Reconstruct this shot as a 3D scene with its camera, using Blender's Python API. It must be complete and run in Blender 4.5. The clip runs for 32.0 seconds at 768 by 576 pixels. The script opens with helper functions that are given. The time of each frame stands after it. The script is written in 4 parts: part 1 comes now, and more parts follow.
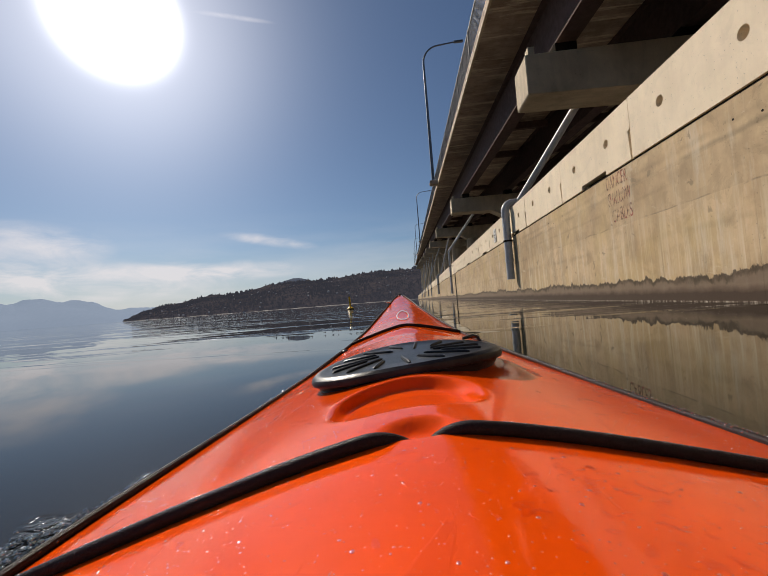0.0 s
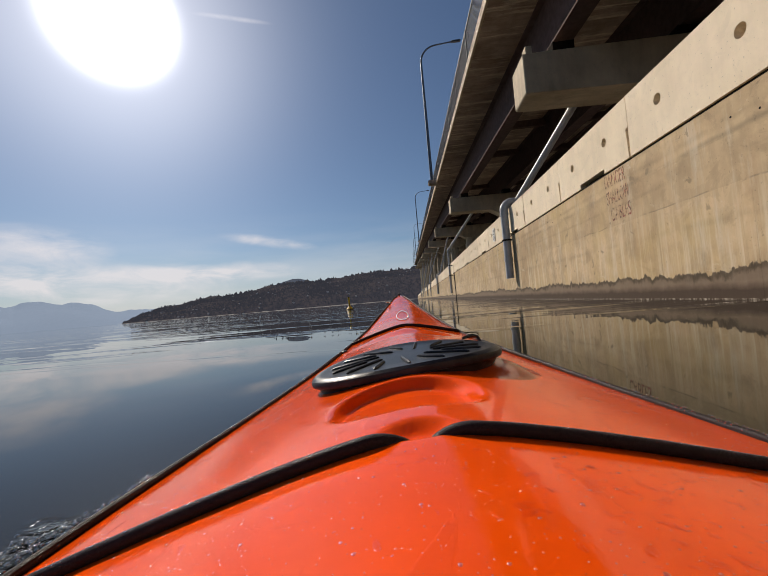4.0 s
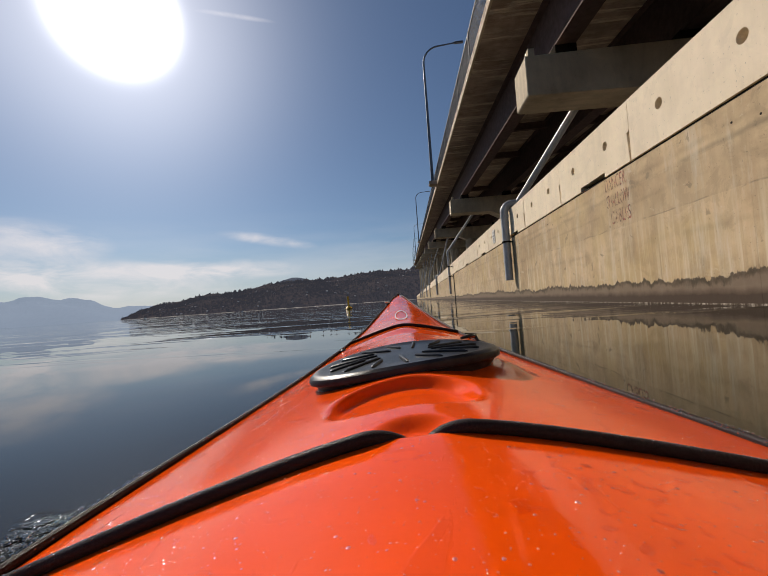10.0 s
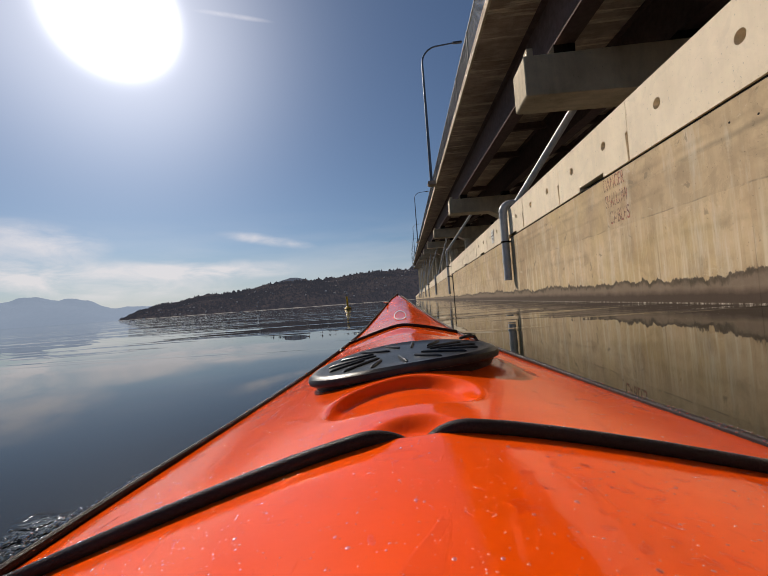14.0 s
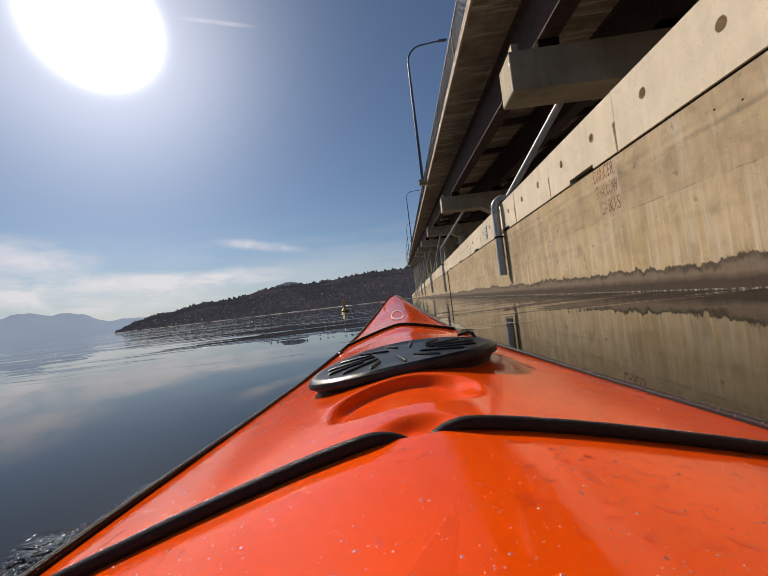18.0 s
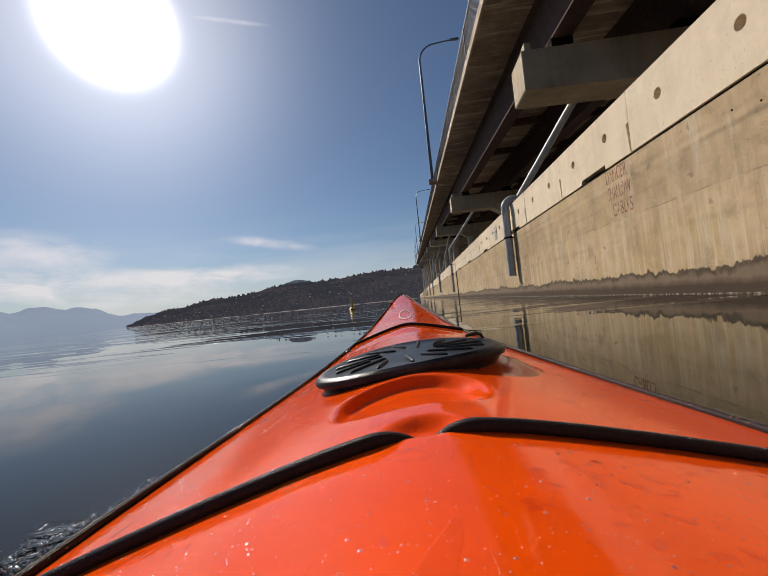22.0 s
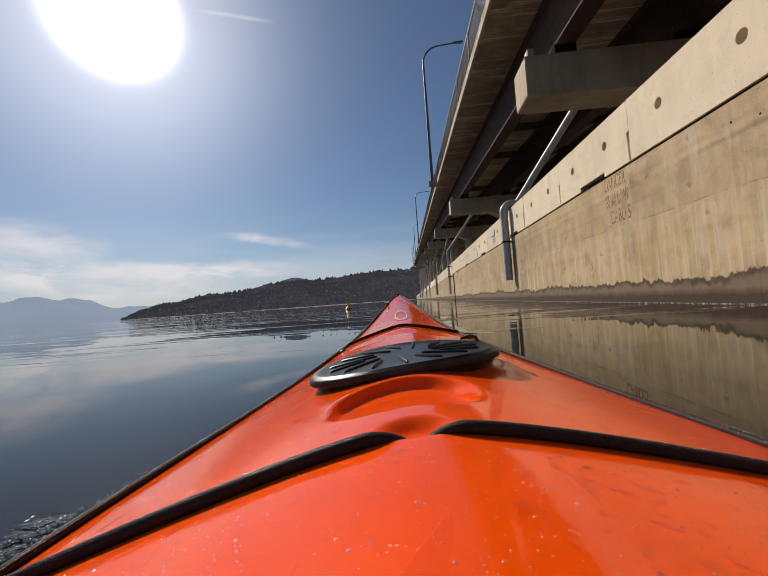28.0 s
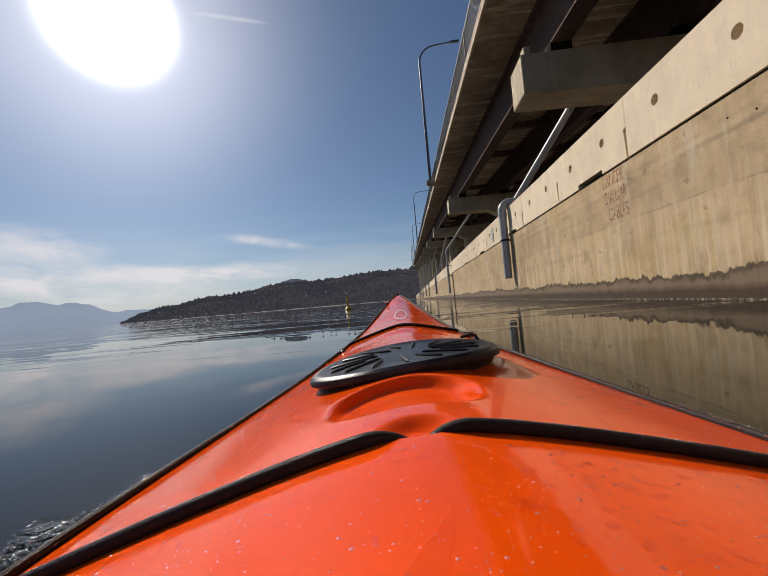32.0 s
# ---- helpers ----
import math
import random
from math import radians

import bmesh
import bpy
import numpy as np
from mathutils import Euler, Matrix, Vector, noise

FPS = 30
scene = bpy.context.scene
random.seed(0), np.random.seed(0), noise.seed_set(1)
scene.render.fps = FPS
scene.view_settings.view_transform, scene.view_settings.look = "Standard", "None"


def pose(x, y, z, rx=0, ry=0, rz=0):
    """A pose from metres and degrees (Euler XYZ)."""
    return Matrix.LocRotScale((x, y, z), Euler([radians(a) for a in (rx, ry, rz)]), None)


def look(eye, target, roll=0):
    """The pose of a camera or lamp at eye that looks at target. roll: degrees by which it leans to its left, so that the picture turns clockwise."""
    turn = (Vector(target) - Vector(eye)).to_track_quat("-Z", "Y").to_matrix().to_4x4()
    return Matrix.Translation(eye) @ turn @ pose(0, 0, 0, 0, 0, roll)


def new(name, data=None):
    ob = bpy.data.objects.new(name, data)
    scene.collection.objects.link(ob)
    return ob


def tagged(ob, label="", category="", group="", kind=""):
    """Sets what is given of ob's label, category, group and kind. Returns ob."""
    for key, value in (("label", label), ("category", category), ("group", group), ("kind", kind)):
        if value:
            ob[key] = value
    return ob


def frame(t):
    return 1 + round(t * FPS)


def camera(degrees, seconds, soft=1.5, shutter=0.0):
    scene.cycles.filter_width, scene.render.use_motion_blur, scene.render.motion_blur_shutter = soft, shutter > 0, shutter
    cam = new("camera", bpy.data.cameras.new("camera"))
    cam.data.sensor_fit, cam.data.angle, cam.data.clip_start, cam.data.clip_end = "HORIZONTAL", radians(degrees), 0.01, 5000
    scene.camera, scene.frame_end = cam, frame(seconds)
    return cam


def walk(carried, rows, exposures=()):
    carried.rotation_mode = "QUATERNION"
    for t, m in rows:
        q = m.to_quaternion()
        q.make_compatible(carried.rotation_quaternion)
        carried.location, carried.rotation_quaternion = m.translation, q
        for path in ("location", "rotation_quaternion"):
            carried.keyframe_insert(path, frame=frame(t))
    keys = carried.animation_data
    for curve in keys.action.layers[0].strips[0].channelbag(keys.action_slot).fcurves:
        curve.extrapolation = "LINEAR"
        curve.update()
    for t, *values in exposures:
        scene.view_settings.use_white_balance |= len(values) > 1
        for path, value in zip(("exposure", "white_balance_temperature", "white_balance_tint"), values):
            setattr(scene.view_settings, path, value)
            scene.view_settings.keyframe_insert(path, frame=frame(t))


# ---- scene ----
# The shot is taken from a kayak's fore deck, drifting along a floating bridge's pontoon.
# x: towards the pontoon wall, y: along the bridge, z: up from the lake's surface.
cam = camera(90.0, 32.0, soft=0.6)
EYE = (0.0, 0.0, 0.26)
PITCH, LEAN, TURN = 92.016, 4.447, 4.315
ROWS = [  # seconds, then the boat's rocking: degrees of lean and turn, millimetres of heave
    (0.0, 0.00, 0.26, 0.0), (1.0, -1.20, 0.44, 1.2), (2.0, 1.64, -0.20, -0.3), (3.0, -0.56, 0.38, -1.1), (4.0, 0.44, 0.18, 0.6), (5.5, 0.00, 0.00, 0.1),
    (7.0, -0.84, 0.03, -0.7), (8.0, 0.56, -0.38, 1.0), (9.0, -0.88, 0.35, 0.5), (10.0, -0.40, 0.03, -1.2), (11.0, -0.88, -0.41, -0.2), (12.0, -0.84, 0.29, 1.2),
    (13.0, -0.12, -0.23, -0.1), (14.0, -0.32, -0.12, -1.2), (15.0, -0.20, 0.44, 0.4), (16.5, 0.00, 0.00, 0.3), (18.0, 2.24, -0.64, -0.9), (19.0, 0.44, -0.64, 0.9),
    (20.0, 0.08, -0.41, 0.6), (21.0, 3.12, -0.38, -1.1), (22.0, 1.36, 0.55, -0.4), (23.0, 1.08, 0.35, 1.2), (24.0, 0.96, -0.20, 0.0), (25.0, -0.24, 0.53, -1.2),
    (26.5, 0.00, 0.00, 1.1), (28.0, -0.36, 0.00, -0.5), (29.0, 0.12, -0.73, -1.0), (30.0, -1.32, 0.18, 0.8), (31.0, 0.76, 0.03, 0.8), (32.0, 0.44, -0.06, -1.0),
]
walk(cam, [(t, pose(EYE[0], EYE[1], EYE[2] + h / 1000, PITCH, LEAN + l, TURN + a)) for t, l, a, h in ROWS])

# ---------------------------------------------------------------- light
SUN_AZ, SUN_EL = radians(-37.9), radians(34.3)      # azimuth clockwise from +y
SUN_DIR = Vector((math.sin(SUN_AZ) * math.cos(SUN_EL), math.cos(SUN_AZ) * math.cos(SUN_EL), math.sin(SUN_EL)))
scene.view_settings.exposure = -0.30

world = bpy.data.worlds.new("sky")
scene.world = world
world.use_nodes = True


def build_world():
    nt = world.node_tree
    nt.nodes.clear()
    add = nt.nodes.new
    out, bg = add("ShaderNodeOutputWorld"), add("ShaderNodeBackground")
    sky = add("ShaderNodeTexSky")
    sky.sky_type, sky.sun_disc = "NISHITA", False
    sky.sun_elevation, sky.sun_rotation = SUN_EL, SUN_AZ
    sky.air_density, sky.dust_density, sky.ozone_density, sky.altitude = 1.0, 0.3, 1.6, 350
    co = add("ShaderNodeTexCoord")

    def vec(op, a, b=None):
        n = add("ShaderNodeVectorMath")
        n.operation = op
        for i, v in enumerate((a, b)):
            if v is None:
                continue
            if isinstance(v, (tuple, Vector)):
                n.inputs[i].default_value = v
            else:
                nt.links.new(v, n.inputs[i])
        return n

    def num(op, a, b=0.0, c=0.0, clamp=False):
        n = add("ShaderNodeMath")
        n.operation, n.use_clamp = op, clamp
        for i, v in enumerate((a, b, c)):
            if isinstance(v, (int, float)):
                n.inputs[i].default_value = v
            else:
                nt.links.new(v, n.inputs[i])
        return n.outputs[0]

    way = vec("NORMALIZE", co.outputs["Generated"]).outputs[0]
    near = num("MAXIMUM", vec("DOT_PRODUCT", way, tuple(SUN_DIR)).outputs["Value"], 0.0)
    # the bright air round the sun
    core = num("MULTIPLY", num("POWER", near, 900.0), 1500.0)
    halo = num("MULTIPLY", num("POWER", near, 34.0), 9.5)
    wide = num("MULTIPLY", num("POWER", near, 7.0), 0.95)
    glow = num("ADD", num("ADD", core, halo), wide)
    # thin cloud low over the hills
    sep = add("ShaderNodeSeparateXYZ")
    nt.links.new(way, sep.inputs[0])
    flat = vec("MULTIPLY", way, (2.2, 2.2, 13.0)).outputs[0]
    tex = add("ShaderNodeTexNoise")
    tex.inputs["Scale"].default_value, tex.inputs["Detail"].default_value = 1.6, 6.0
    nt.links.new(flat, tex.inputs["Vector"])
    ramp = add("ShaderNodeValToRGB")
    ramp.color_ramp.elements[0].position, ramp.color_ramp.elements[1].position = 0.38, 0.62
    nt.links.new(tex.outputs[0], ramp.inputs[0])
    low = num("MULTIPLY", num("SUBTRACT", 0.24, sep.outputs["Z"], clamp=True), 5.5, clamp=True)
    bank = num("MULTIPLY", ramp.outputs[0], low)
    fine = add("ShaderNodeTexNoise")
    fine.inputs["Scale"].default_value, fine.inputs["Detail"].default_value, fine.inputs["Roughness"].default_value = 5.5, 7.0, 0.58
    fine.inputs["Distortion"].default_value = 0.5
    nt.links.new(vec("MULTIPLY", way, (1.6, 1.6, 4.6)).outputs[0], fine.inputs["Vector"])
    # one long wisp above the hills and a short streak high up
    def wisp(at, long, high, sag):
        c = Vector(at).normalized()
        side = Vector((c.y, -c.x, 0)).normalized()
        up = side.cross(c)
        du = num("DIVIDE", vec("DOT_PRODUCT", way, tuple(side)).outputs["Value"], long)
        dv = num("ADD", num("DIVIDE", vec("DOT_PRODUCT", way, tuple(up)).outputs["Value"], high), num("MULTIPLY", du, sag))
        r = num("ADD", num("MULTIPLY", du, du), num("MULTIPLY", dv, dv))
        soft = num("SUBTRACT", 1.0, r, clamp=True)
        ragged = num("MULTIPLY", num("MULTIPLY", num("SUBTRACT", num("ADD", num("ADD", num("MULTIPLY", num("SUBTRACT", fine.outputs[0], 0.5), 1.4), 0.5), num("MULTIPLY", soft, 0.32)), 0.44, clamp=True), 2.1), soft)
        return num("MULTIPLY", ragged, num("MAXIMUM", vec("DOT_PRODUCT", way, tuple(c)).outputs["Value"], 0.0))
    wisps = None
    for at, long, high, sag, much in (
            ((-0.345, 0.922, 0.172), 0.125, 0.017, 1.15, 0.75), ((-0.32, 0.735, 0.598), 0.09, 0.006, -0.2, 0.45),
            ((-0.72, 0.68, 0.160), 0.14, 0.050, 0.1, 0.8), ((-0.63, 0.77, 0.085), 0.30, 0.050, 0.15, 0.95),
            ((-0.45, 0.89, 0.105), 0.22, 0.028, 0.2, 0.95), ((-0.80, 0.60, 0.09), 0.20, 0.05, 0.0, 0.9), ((0.5, -0.6, 0.3), 0.4, 0.08, 0.1, 0.9)):
        w = num("MULTIPLY", wisp(at, long, high, sag), much)
        wisps = w if wisps is None else num("ADD", wisps, w)
    cover = num("ADD", num("MULTIPLY", bank, 0.30), wisps, clamp=True)
    mix, haze = add("ShaderNodeMix"), add("ShaderNodeMix")
    mix.data_type = haze.data_type = "RGBA"
    # pale haze low over the water
    nt.links.new(num("MULTIPLY", num("MULTIPLY", num("SUBTRACT", 0.16, sep.outputs["Z"], clamp=True), 6.0, clamp=True), 0.75), haze.inputs[0])
    haze.inputs[7].default_value = (8.0, 8.7, 9.8, 1)
    nt.links.new(num("MULTIPLY", cover, 0.75), mix.inputs[0])
    nt.links.new(vec("MULTIPLY", sky.outputs[0], (0.86, 0.95, 1.06)).outputs[0], haze.inputs[6])
    nt.links.new(haze.outputs[2], mix.inputs[6])
    mix.inputs[7].default_value = (15.0, 14.0, 14.0, 1)
    scaled = add("ShaderNodeVectorMath")
    scaled.operation = "SCALE"
    scaled.inputs[0].default_value = (1.0, 0.97, 1.0)
    nt.links.new(glow, scaled.inputs["Scale"])
    total = vec("ADD", mix.outputs[2], scaled.outputs[0])
    nt.links.new(total.outputs[0], bg.inputs["Color"])
    bg.inputs["Strength"].default_value = 0.066
    nt.links.new(bg.outputs[0], out.inputs[0])


build_world()
sun = new("sun", bpy.data.lights.new("sun", "SUN"))
sun.data.energy, sun.data.angle, sun.data.color = 4.7, radians(0.53), (1.0, 0.89, 0.74)
sun.matrix_world = look((0, 0, 0), -SUN_DIR)


# ---------------------------------------------------------------- materials
class Mat:
    """A small node builder round one Principled shader."""

    def __init__(self, name, base=(0.5, 0.5, 0.5), rough=0.6, metal=0.0, spec=0.5):
        self.m = bpy.data.materials.new(name)
        self.m.use_nodes = True
        self.nt = self.m.node_tree
        self.p = self.nt.nodes["Principled BSDF"]
        self.p.inputs["Base Color"].default_value = (*base, 1)
        self.p.inputs["Roughness"].default_value = rough
        self.p.inputs["Metallic"].default_value = metal
        self.p.inputs["Specular IOR Level"].default_value = spec
        self.obj = self.nt.nodes.new("ShaderNodeTexCoord").outputs["Object"]
        geo = self.nt.nodes.new("ShaderNodeNewGeometry")
        self.pos, self.island = geo.outputs["Position"], geo.outputs["Random Per Island"]

    def link(self, a, b):
        self.nt.links.new(a, b)

    def noise(self, scale=5.0, detail=4.0, rough=0.55, stretch=None, where=None, warp=0.0):
        n = self.nt.nodes.new("ShaderNodeTexNoise")
        n.inputs["Scale"].default_value, n.inputs["Detail"].default_value = scale, detail
        n.inputs["Roughness"].default_value, n.inputs["Distortion"].default_value = rough, warp
        src = where or self.pos
        if stretch:
            mp = self.nt.nodes.new("ShaderNodeMapping")
            mp.inputs["Scale"].default_value = stretch
            self.link(src, mp.inputs["Vector"])
            src = mp.outputs[0]
        self.link(src, n.inputs["Vector"])
        return n.outputs[0]

    def ramp(self, fac, *stops):
        r = self.nt.nodes.new("ShaderNodeValToRGB")
        els = r.color_ramp.elements
        while len(els) < len(stops):
            els.new(0.5)
        for e, (at, col) in zip(els, stops):
            e.position = at
            e.color = (*col, 1) if isinstance(col, tuple) else (col, col, col, 1)
        self.link(fac, r.inputs[0])
        return r.outputs[0]

    def math(self, op, a, b=0.0, clamp=False):
        n = self.nt.nodes.new("ShaderNodeMath")
        n.operation, n.use_clamp = op, clamp
        for i, v in enumerate((a, b)):
            if isinstance(v, (int, float)):
                n.inputs[i].default_value = v
            else:
                self.link(v, n.inputs[i])
        return n.outputs[0]

    def mix(self, fac, a, b, blend="MIX"):
        n = self.nt.nodes.new("ShaderNodeMix")
        n.data_type, n.blend_type = "RGBA", blend
        for slot, v in ((0, fac), (6, a), (7, b)):
            if isinstance(v, (int, float)):
                n.inputs[slot].default_value = v
            elif isinstance(v, tuple):
                n.inputs[slot].default_value = (*v, 1)
            else:
                self.link(v, n.inputs[slot])
        return n.outputs[2]

    def axis(self, which, where=None):
        s = self.nt.nodes.new("ShaderNodeSeparateXYZ")
        self.link(where or self.pos, s.inputs[0])
        return s.outputs[which]

    def color(self, sock):
        self.link(sock, self.p.inputs["Base Color"])
        return self

    def rough(self, sock):
        self.link(sock, self.p.inputs["Roughness"])
        return self

    def bump(self, sock, strength=0.3, dist=0.01):
        b = self.nt.nodes.new("ShaderNodeBump")
        b.inputs["Strength"].default_value, b.inputs["Distance"].default_value = strength, dist
        self.link(sock, b.inputs["Height"])
        if self.p.inputs["Normal"].is_linked:
            self.link(self.p.inputs["Normal"].links[0].from_socket, b.inputs["Normal"])
        self.link(b.outputs[0], self.p.inputs["Normal"])
        return self

    def random(self):
        return self.nt.nodes.new("ShaderNodeObjectInfo").outputs["Random"]


def concrete(name, light, dark, grain=1.0, wet=False, stain=0.35, relief=1.0):
    k = Mat(name, light, 0.85, spec=0.3)
    blotch = k.ramp(k.noise(0.8, 7, 0.65, warp=0.4), (0.36, dark), (0.60, light))
    patch = k.ramp(k.noise(3.1, 5, 0.62), (0.42, 0.86), (0.56, 1.05))
    c = k.mix(0.8 if wet else 0.3, blotch, patch, "MULTIPLY")
    scab = k.ramp(k.noise(2.0, 8, 0.7, warp=1.2), (0.43, 0.82), (0.455, 1.0), (0.60, 1.0), (0.625, 1.10))
    c = k.mix(0.6 if wet else 0.3, c, scab, "MULTIPLY")
    streak = k.ramp(k.noise(1.7, 6, 0.68, stretch=(1, 3.0, 0.22), warp=0.3), (0.40, 0.58), (0.58, 1.0))
    c = k.mix(stain, c, streak, "MULTIPLY")
    tone = k.ramp(k.random(), (0.0, 0.90), (1.0, 1.05))
    c = k.mix(1.0, c, tone, "MULTIPLY")
    pits = k.ramp(k.noise(30, 2, 0.5), (0.27, 0.45), (0.33, 1.0))
    c = k.mix(0.6, c, pits, "MULTIPLY")
    if wet:
        z = k.axis(2)
        # a broken pour line two thirds up, ochre blooms and hairline cracks
        wob = k.math("ADD", z, k.math("MULTIPLY", k.noise(1.3, 4), 0.12))
        band = k.math("ABSOLUTE", k.math("SUBTRACT", wob, 1.60))
        pour = k.math("MULTIPLY", k.ramp(k.math("MULTIPLY", band, 10.0), (0.05, 1.0), (0.40, 0.0)), k.ramp(k.noise(1.1, 6, 0.75), (0.40, 0.0), (0.56, 1.0)))
        c = k.mix(k.math("MULTIPLY", pour, 0.55), c, (0.20, 0.16, 0.10))
        low = k.math("ABSOLUTE", k.math("SUBTRACT", wob, 1.13))
        seam = k.math("MULTIPLY", k.ramp(k.math("MULTIPLY", low, 10.0), (0.03, 1.0), (0.12, 0.0)), k.ramp(k.noise(2.3, 4, 0.6), (0.50, 0.0), (0.56, 1.0)))
        c = k.mix(k.math("MULTIPLY", seam, 0.6), c, (0.17, 0.13, 0.08))
        for height, wide, much in ((1.66, 0.045, 0.35), (1.33, 0.03, 0.3), (0.78, 0.05, 0.3)):
            off = k.math("ABSOLUTE", k.math("SUBTRACT", k.math("ADD", z, k.math("MULTIPLY", k.noise(0.9, 5, 0.7), 0.07)), height + 0.035))
            lift = k.math("MULTIPLY", k.ramp(k.math("DIVIDE", off, wide), (0.15, 1.0), (1.0, 0.0)), k.ramp(k.noise(1.9, 5, 0.7), (0.38, 0.0), (0.55, 1.0)))
            c = k.mix(k.math("MULTIPLY", lift, much), c, (0.22, 0.165, 0.095))
        scrape = k.ramp(k.noise(1.2, 8, 0.78, stretch=(1, 1.0, 1.7), warp=0.9), (0.60, 0.0), (0.66, 1.0))
        c = k.mix(k.math("MULTIPLY", scrape, 0.4), c, (0.70, 0.60, 0.44))
        bloom = k.ramp(k.noise(0.55, 5, 0.6, warp=0.8), (0.50, 0.0), (0.68, 1.0))
        c = k.mix(k.math("MULTIPLY", bloom, 0.45), c, (0.50, 0.36, 0.15))
        lime = k.ramp(k.noise(1.5, 6, 0.7, stretch=(1, 2.5, 0.35)), (0.54, 0.0), (0.70, 1.0))
        c = k.mix(k.math("MULTIPLY", lime, 0.5), c, (0.66, 0.60, 0.47))
        run = k.ramp(k.noise(1.0, 4, 0.65, stretch=(1, 8.0, 0.30), warp=0.12), (0.51, 0.0), (0.64, 1.0))
        lower = k.ramp(k.math("MULTIPLY", z, 0.5), (0.30, 1.0), (0.66, 0.0))
        c = k.mix(k.math("MULTIPLY", k.math("MULTIPLY", run, lower), 0.62), c, (0.68, 0.58, 0.40))
        spall = k.ramp(k.noise(6.0, 3, 0.5, warp=0.6), (0.68, 0.0), (0.71, 1.0))
        c = k.mix(k.math("MULTIPLY", spall, 0.55), c, (0.17, 0.13, 0.08))
        drip = k.ramp(k.noise(1.0, 5, 0.7, stretch=(1, 18.0, 0.55)), (0.56, 0.0), (0.68, 1.0))
        fade = k.ramp(k.math("MULTIPLY", z, 0.6), (0.15, 1.0), (0.85, 0.0))
        c = k.mix(k.math("MULTIPLY", k.math("MULTIPLY", drip, fade), 0.4), c, (0.19, 0.135, 0.07))
        # the tide mark: ragged edge, darker towards the water where algae grow
        mask = k.ramp(k.noise(0.9, 4, 0.6), (0.42, 0.10), (0.60, 1.0))
        ragged = k.math("MULTIPLY", k.noise(1.0, 7, 0.72, stretch=(1, 2.2, 1.3), warp=0.25), 0.34)
        tendril = k.math("MULTIPLY", k.noise(1.0, 4, 0.7, stretch=(1, 15.0, 2.0), warp=0.25), k.math("MULTIPLY", mask, 0.22))
        ragged = k.math("ADD", ragged, tendril)
        slow = k.math("MULTIPLY", k.noise(0.45, 3, 0.6), 0.26)
        line = k.math("SUBTRACT", k.math("ADD", z, slow), ragged)
        soaked = k.ramp(k.math("ADD", line, 0.4), (0.600, 1.0), (0.614, 0.0))
        mud = k.mix(k.noise(5, 5, 0.7, stretch=(1, 1, 2)), (0.115, 0.078, 0.052), (0.215, 0.155, 0.108))
        rim = k.ramp(k.math("ADD", line, 0.4), (0.520, 0.0), (0.575, 1.0))
        moss = k.ramp(k.noise(2.6, 5, 0.7, stretch=(1, 1.5, 1)), (0.34, 0.45), (0.52, 1.0))
        mud = k.mix(k.math("MULTIPLY", k.math("MULTIPLY", rim, moss), 0.92), mud, (0.026, 0.018, 0.010))
        c = k.mix(k.math("MULTIPLY", soaked, 0.92), c, mud)
        algae = k.ramp(k.math("ADD", z, k.math("MULTIPLY", k.noise(6, 3), 0.08)), (0.13, 1.0), (0.21, 0.0))
        c = k.mix(k.math("MULTIPLY", algae, 0.86), c, (0.042, 0.024, 0.014))
        scum = k.math("MULTIPLY", k.ramp(z, (0.006, 1.0), (0.012, 0.0)), k.ramp(k.noise(16, 6, 0.8), (0.47, 0.0), (0.60, 1.0)))
        c = k.mix(k.math("MULTIPLY", scum, 0.8), c, (0.58, 0.50, 0.40))
    if not wet and stain > 0.5:
        # pale streaks across the slab: form lines, plus rippled light painted in
        pale = k.ramp(k.noise(1.0, 6, 0.72, stretch=(0.30, 3.0, 1)), (0.52, 0.0), (0.62, 1.0))
        c = k.mix(k.math("MULTIPLY", pale, 0.9), c, (0.74, 0.62, 0.48))
        rust = k.ramp(k.noise(0.7, 5, 0.65), (0.50, 0.0), (0.68, 1.0))
        c = k.mix(k.math("MULTIPLY", rust, 0.35), c, (0.30, 0.19, 0.12))
    k.color(c)
    k.bump(k.noise(14 * grain, 6, 0.65), 0.35 * relief, 0.012)
    k.bump(k.noise(70 * grain, 3, 0.6), 0.25, 0.003)
    k.bump(k.noise(1.6, 3, 0.5, stretch=(1, 1, 0.4)), 0.25 * relief, 0.03)
    return k.m


WALL = concrete("pontoon_concrete", (0.555, 0.410, 0.245), (0.43, 0.300, 0.170), wet=True, stain=0.24, relief=0.65)
PANEL = concrete("precast_concrete", (0.80, 0.675, 0.50), (0.75, 0.625, 0.455), stain=0.12, relief=0.35)
DECK = concrete("deck_concrete", (0.52, 0.40, 0.31), (0.33, 0.25, 0.19), stain=0.6)
CAP = concrete("cap_concrete", (0.64, 0.525, 0.375), (0.53, 0.425, 0.295), stain=0.4)


def plain(name, base, rough=0.5, metal=0.0, vary=0.25, scale=6.0, bump=0.1, spec=0.5):
    k = Mat(name, base, rough, metal, spec)
    lo = tuple(c * (1 - vary) for c in base)
    hi = tuple(min(1, c * (1 + vary)) for c in base)
    k.color(k.ramp(k.noise(scale, 5, 0.6), (0.3, lo), (0.7, hi)))
    k.bump(k.noise(scale * 8, 3), bump, 0.004)
    return k.m


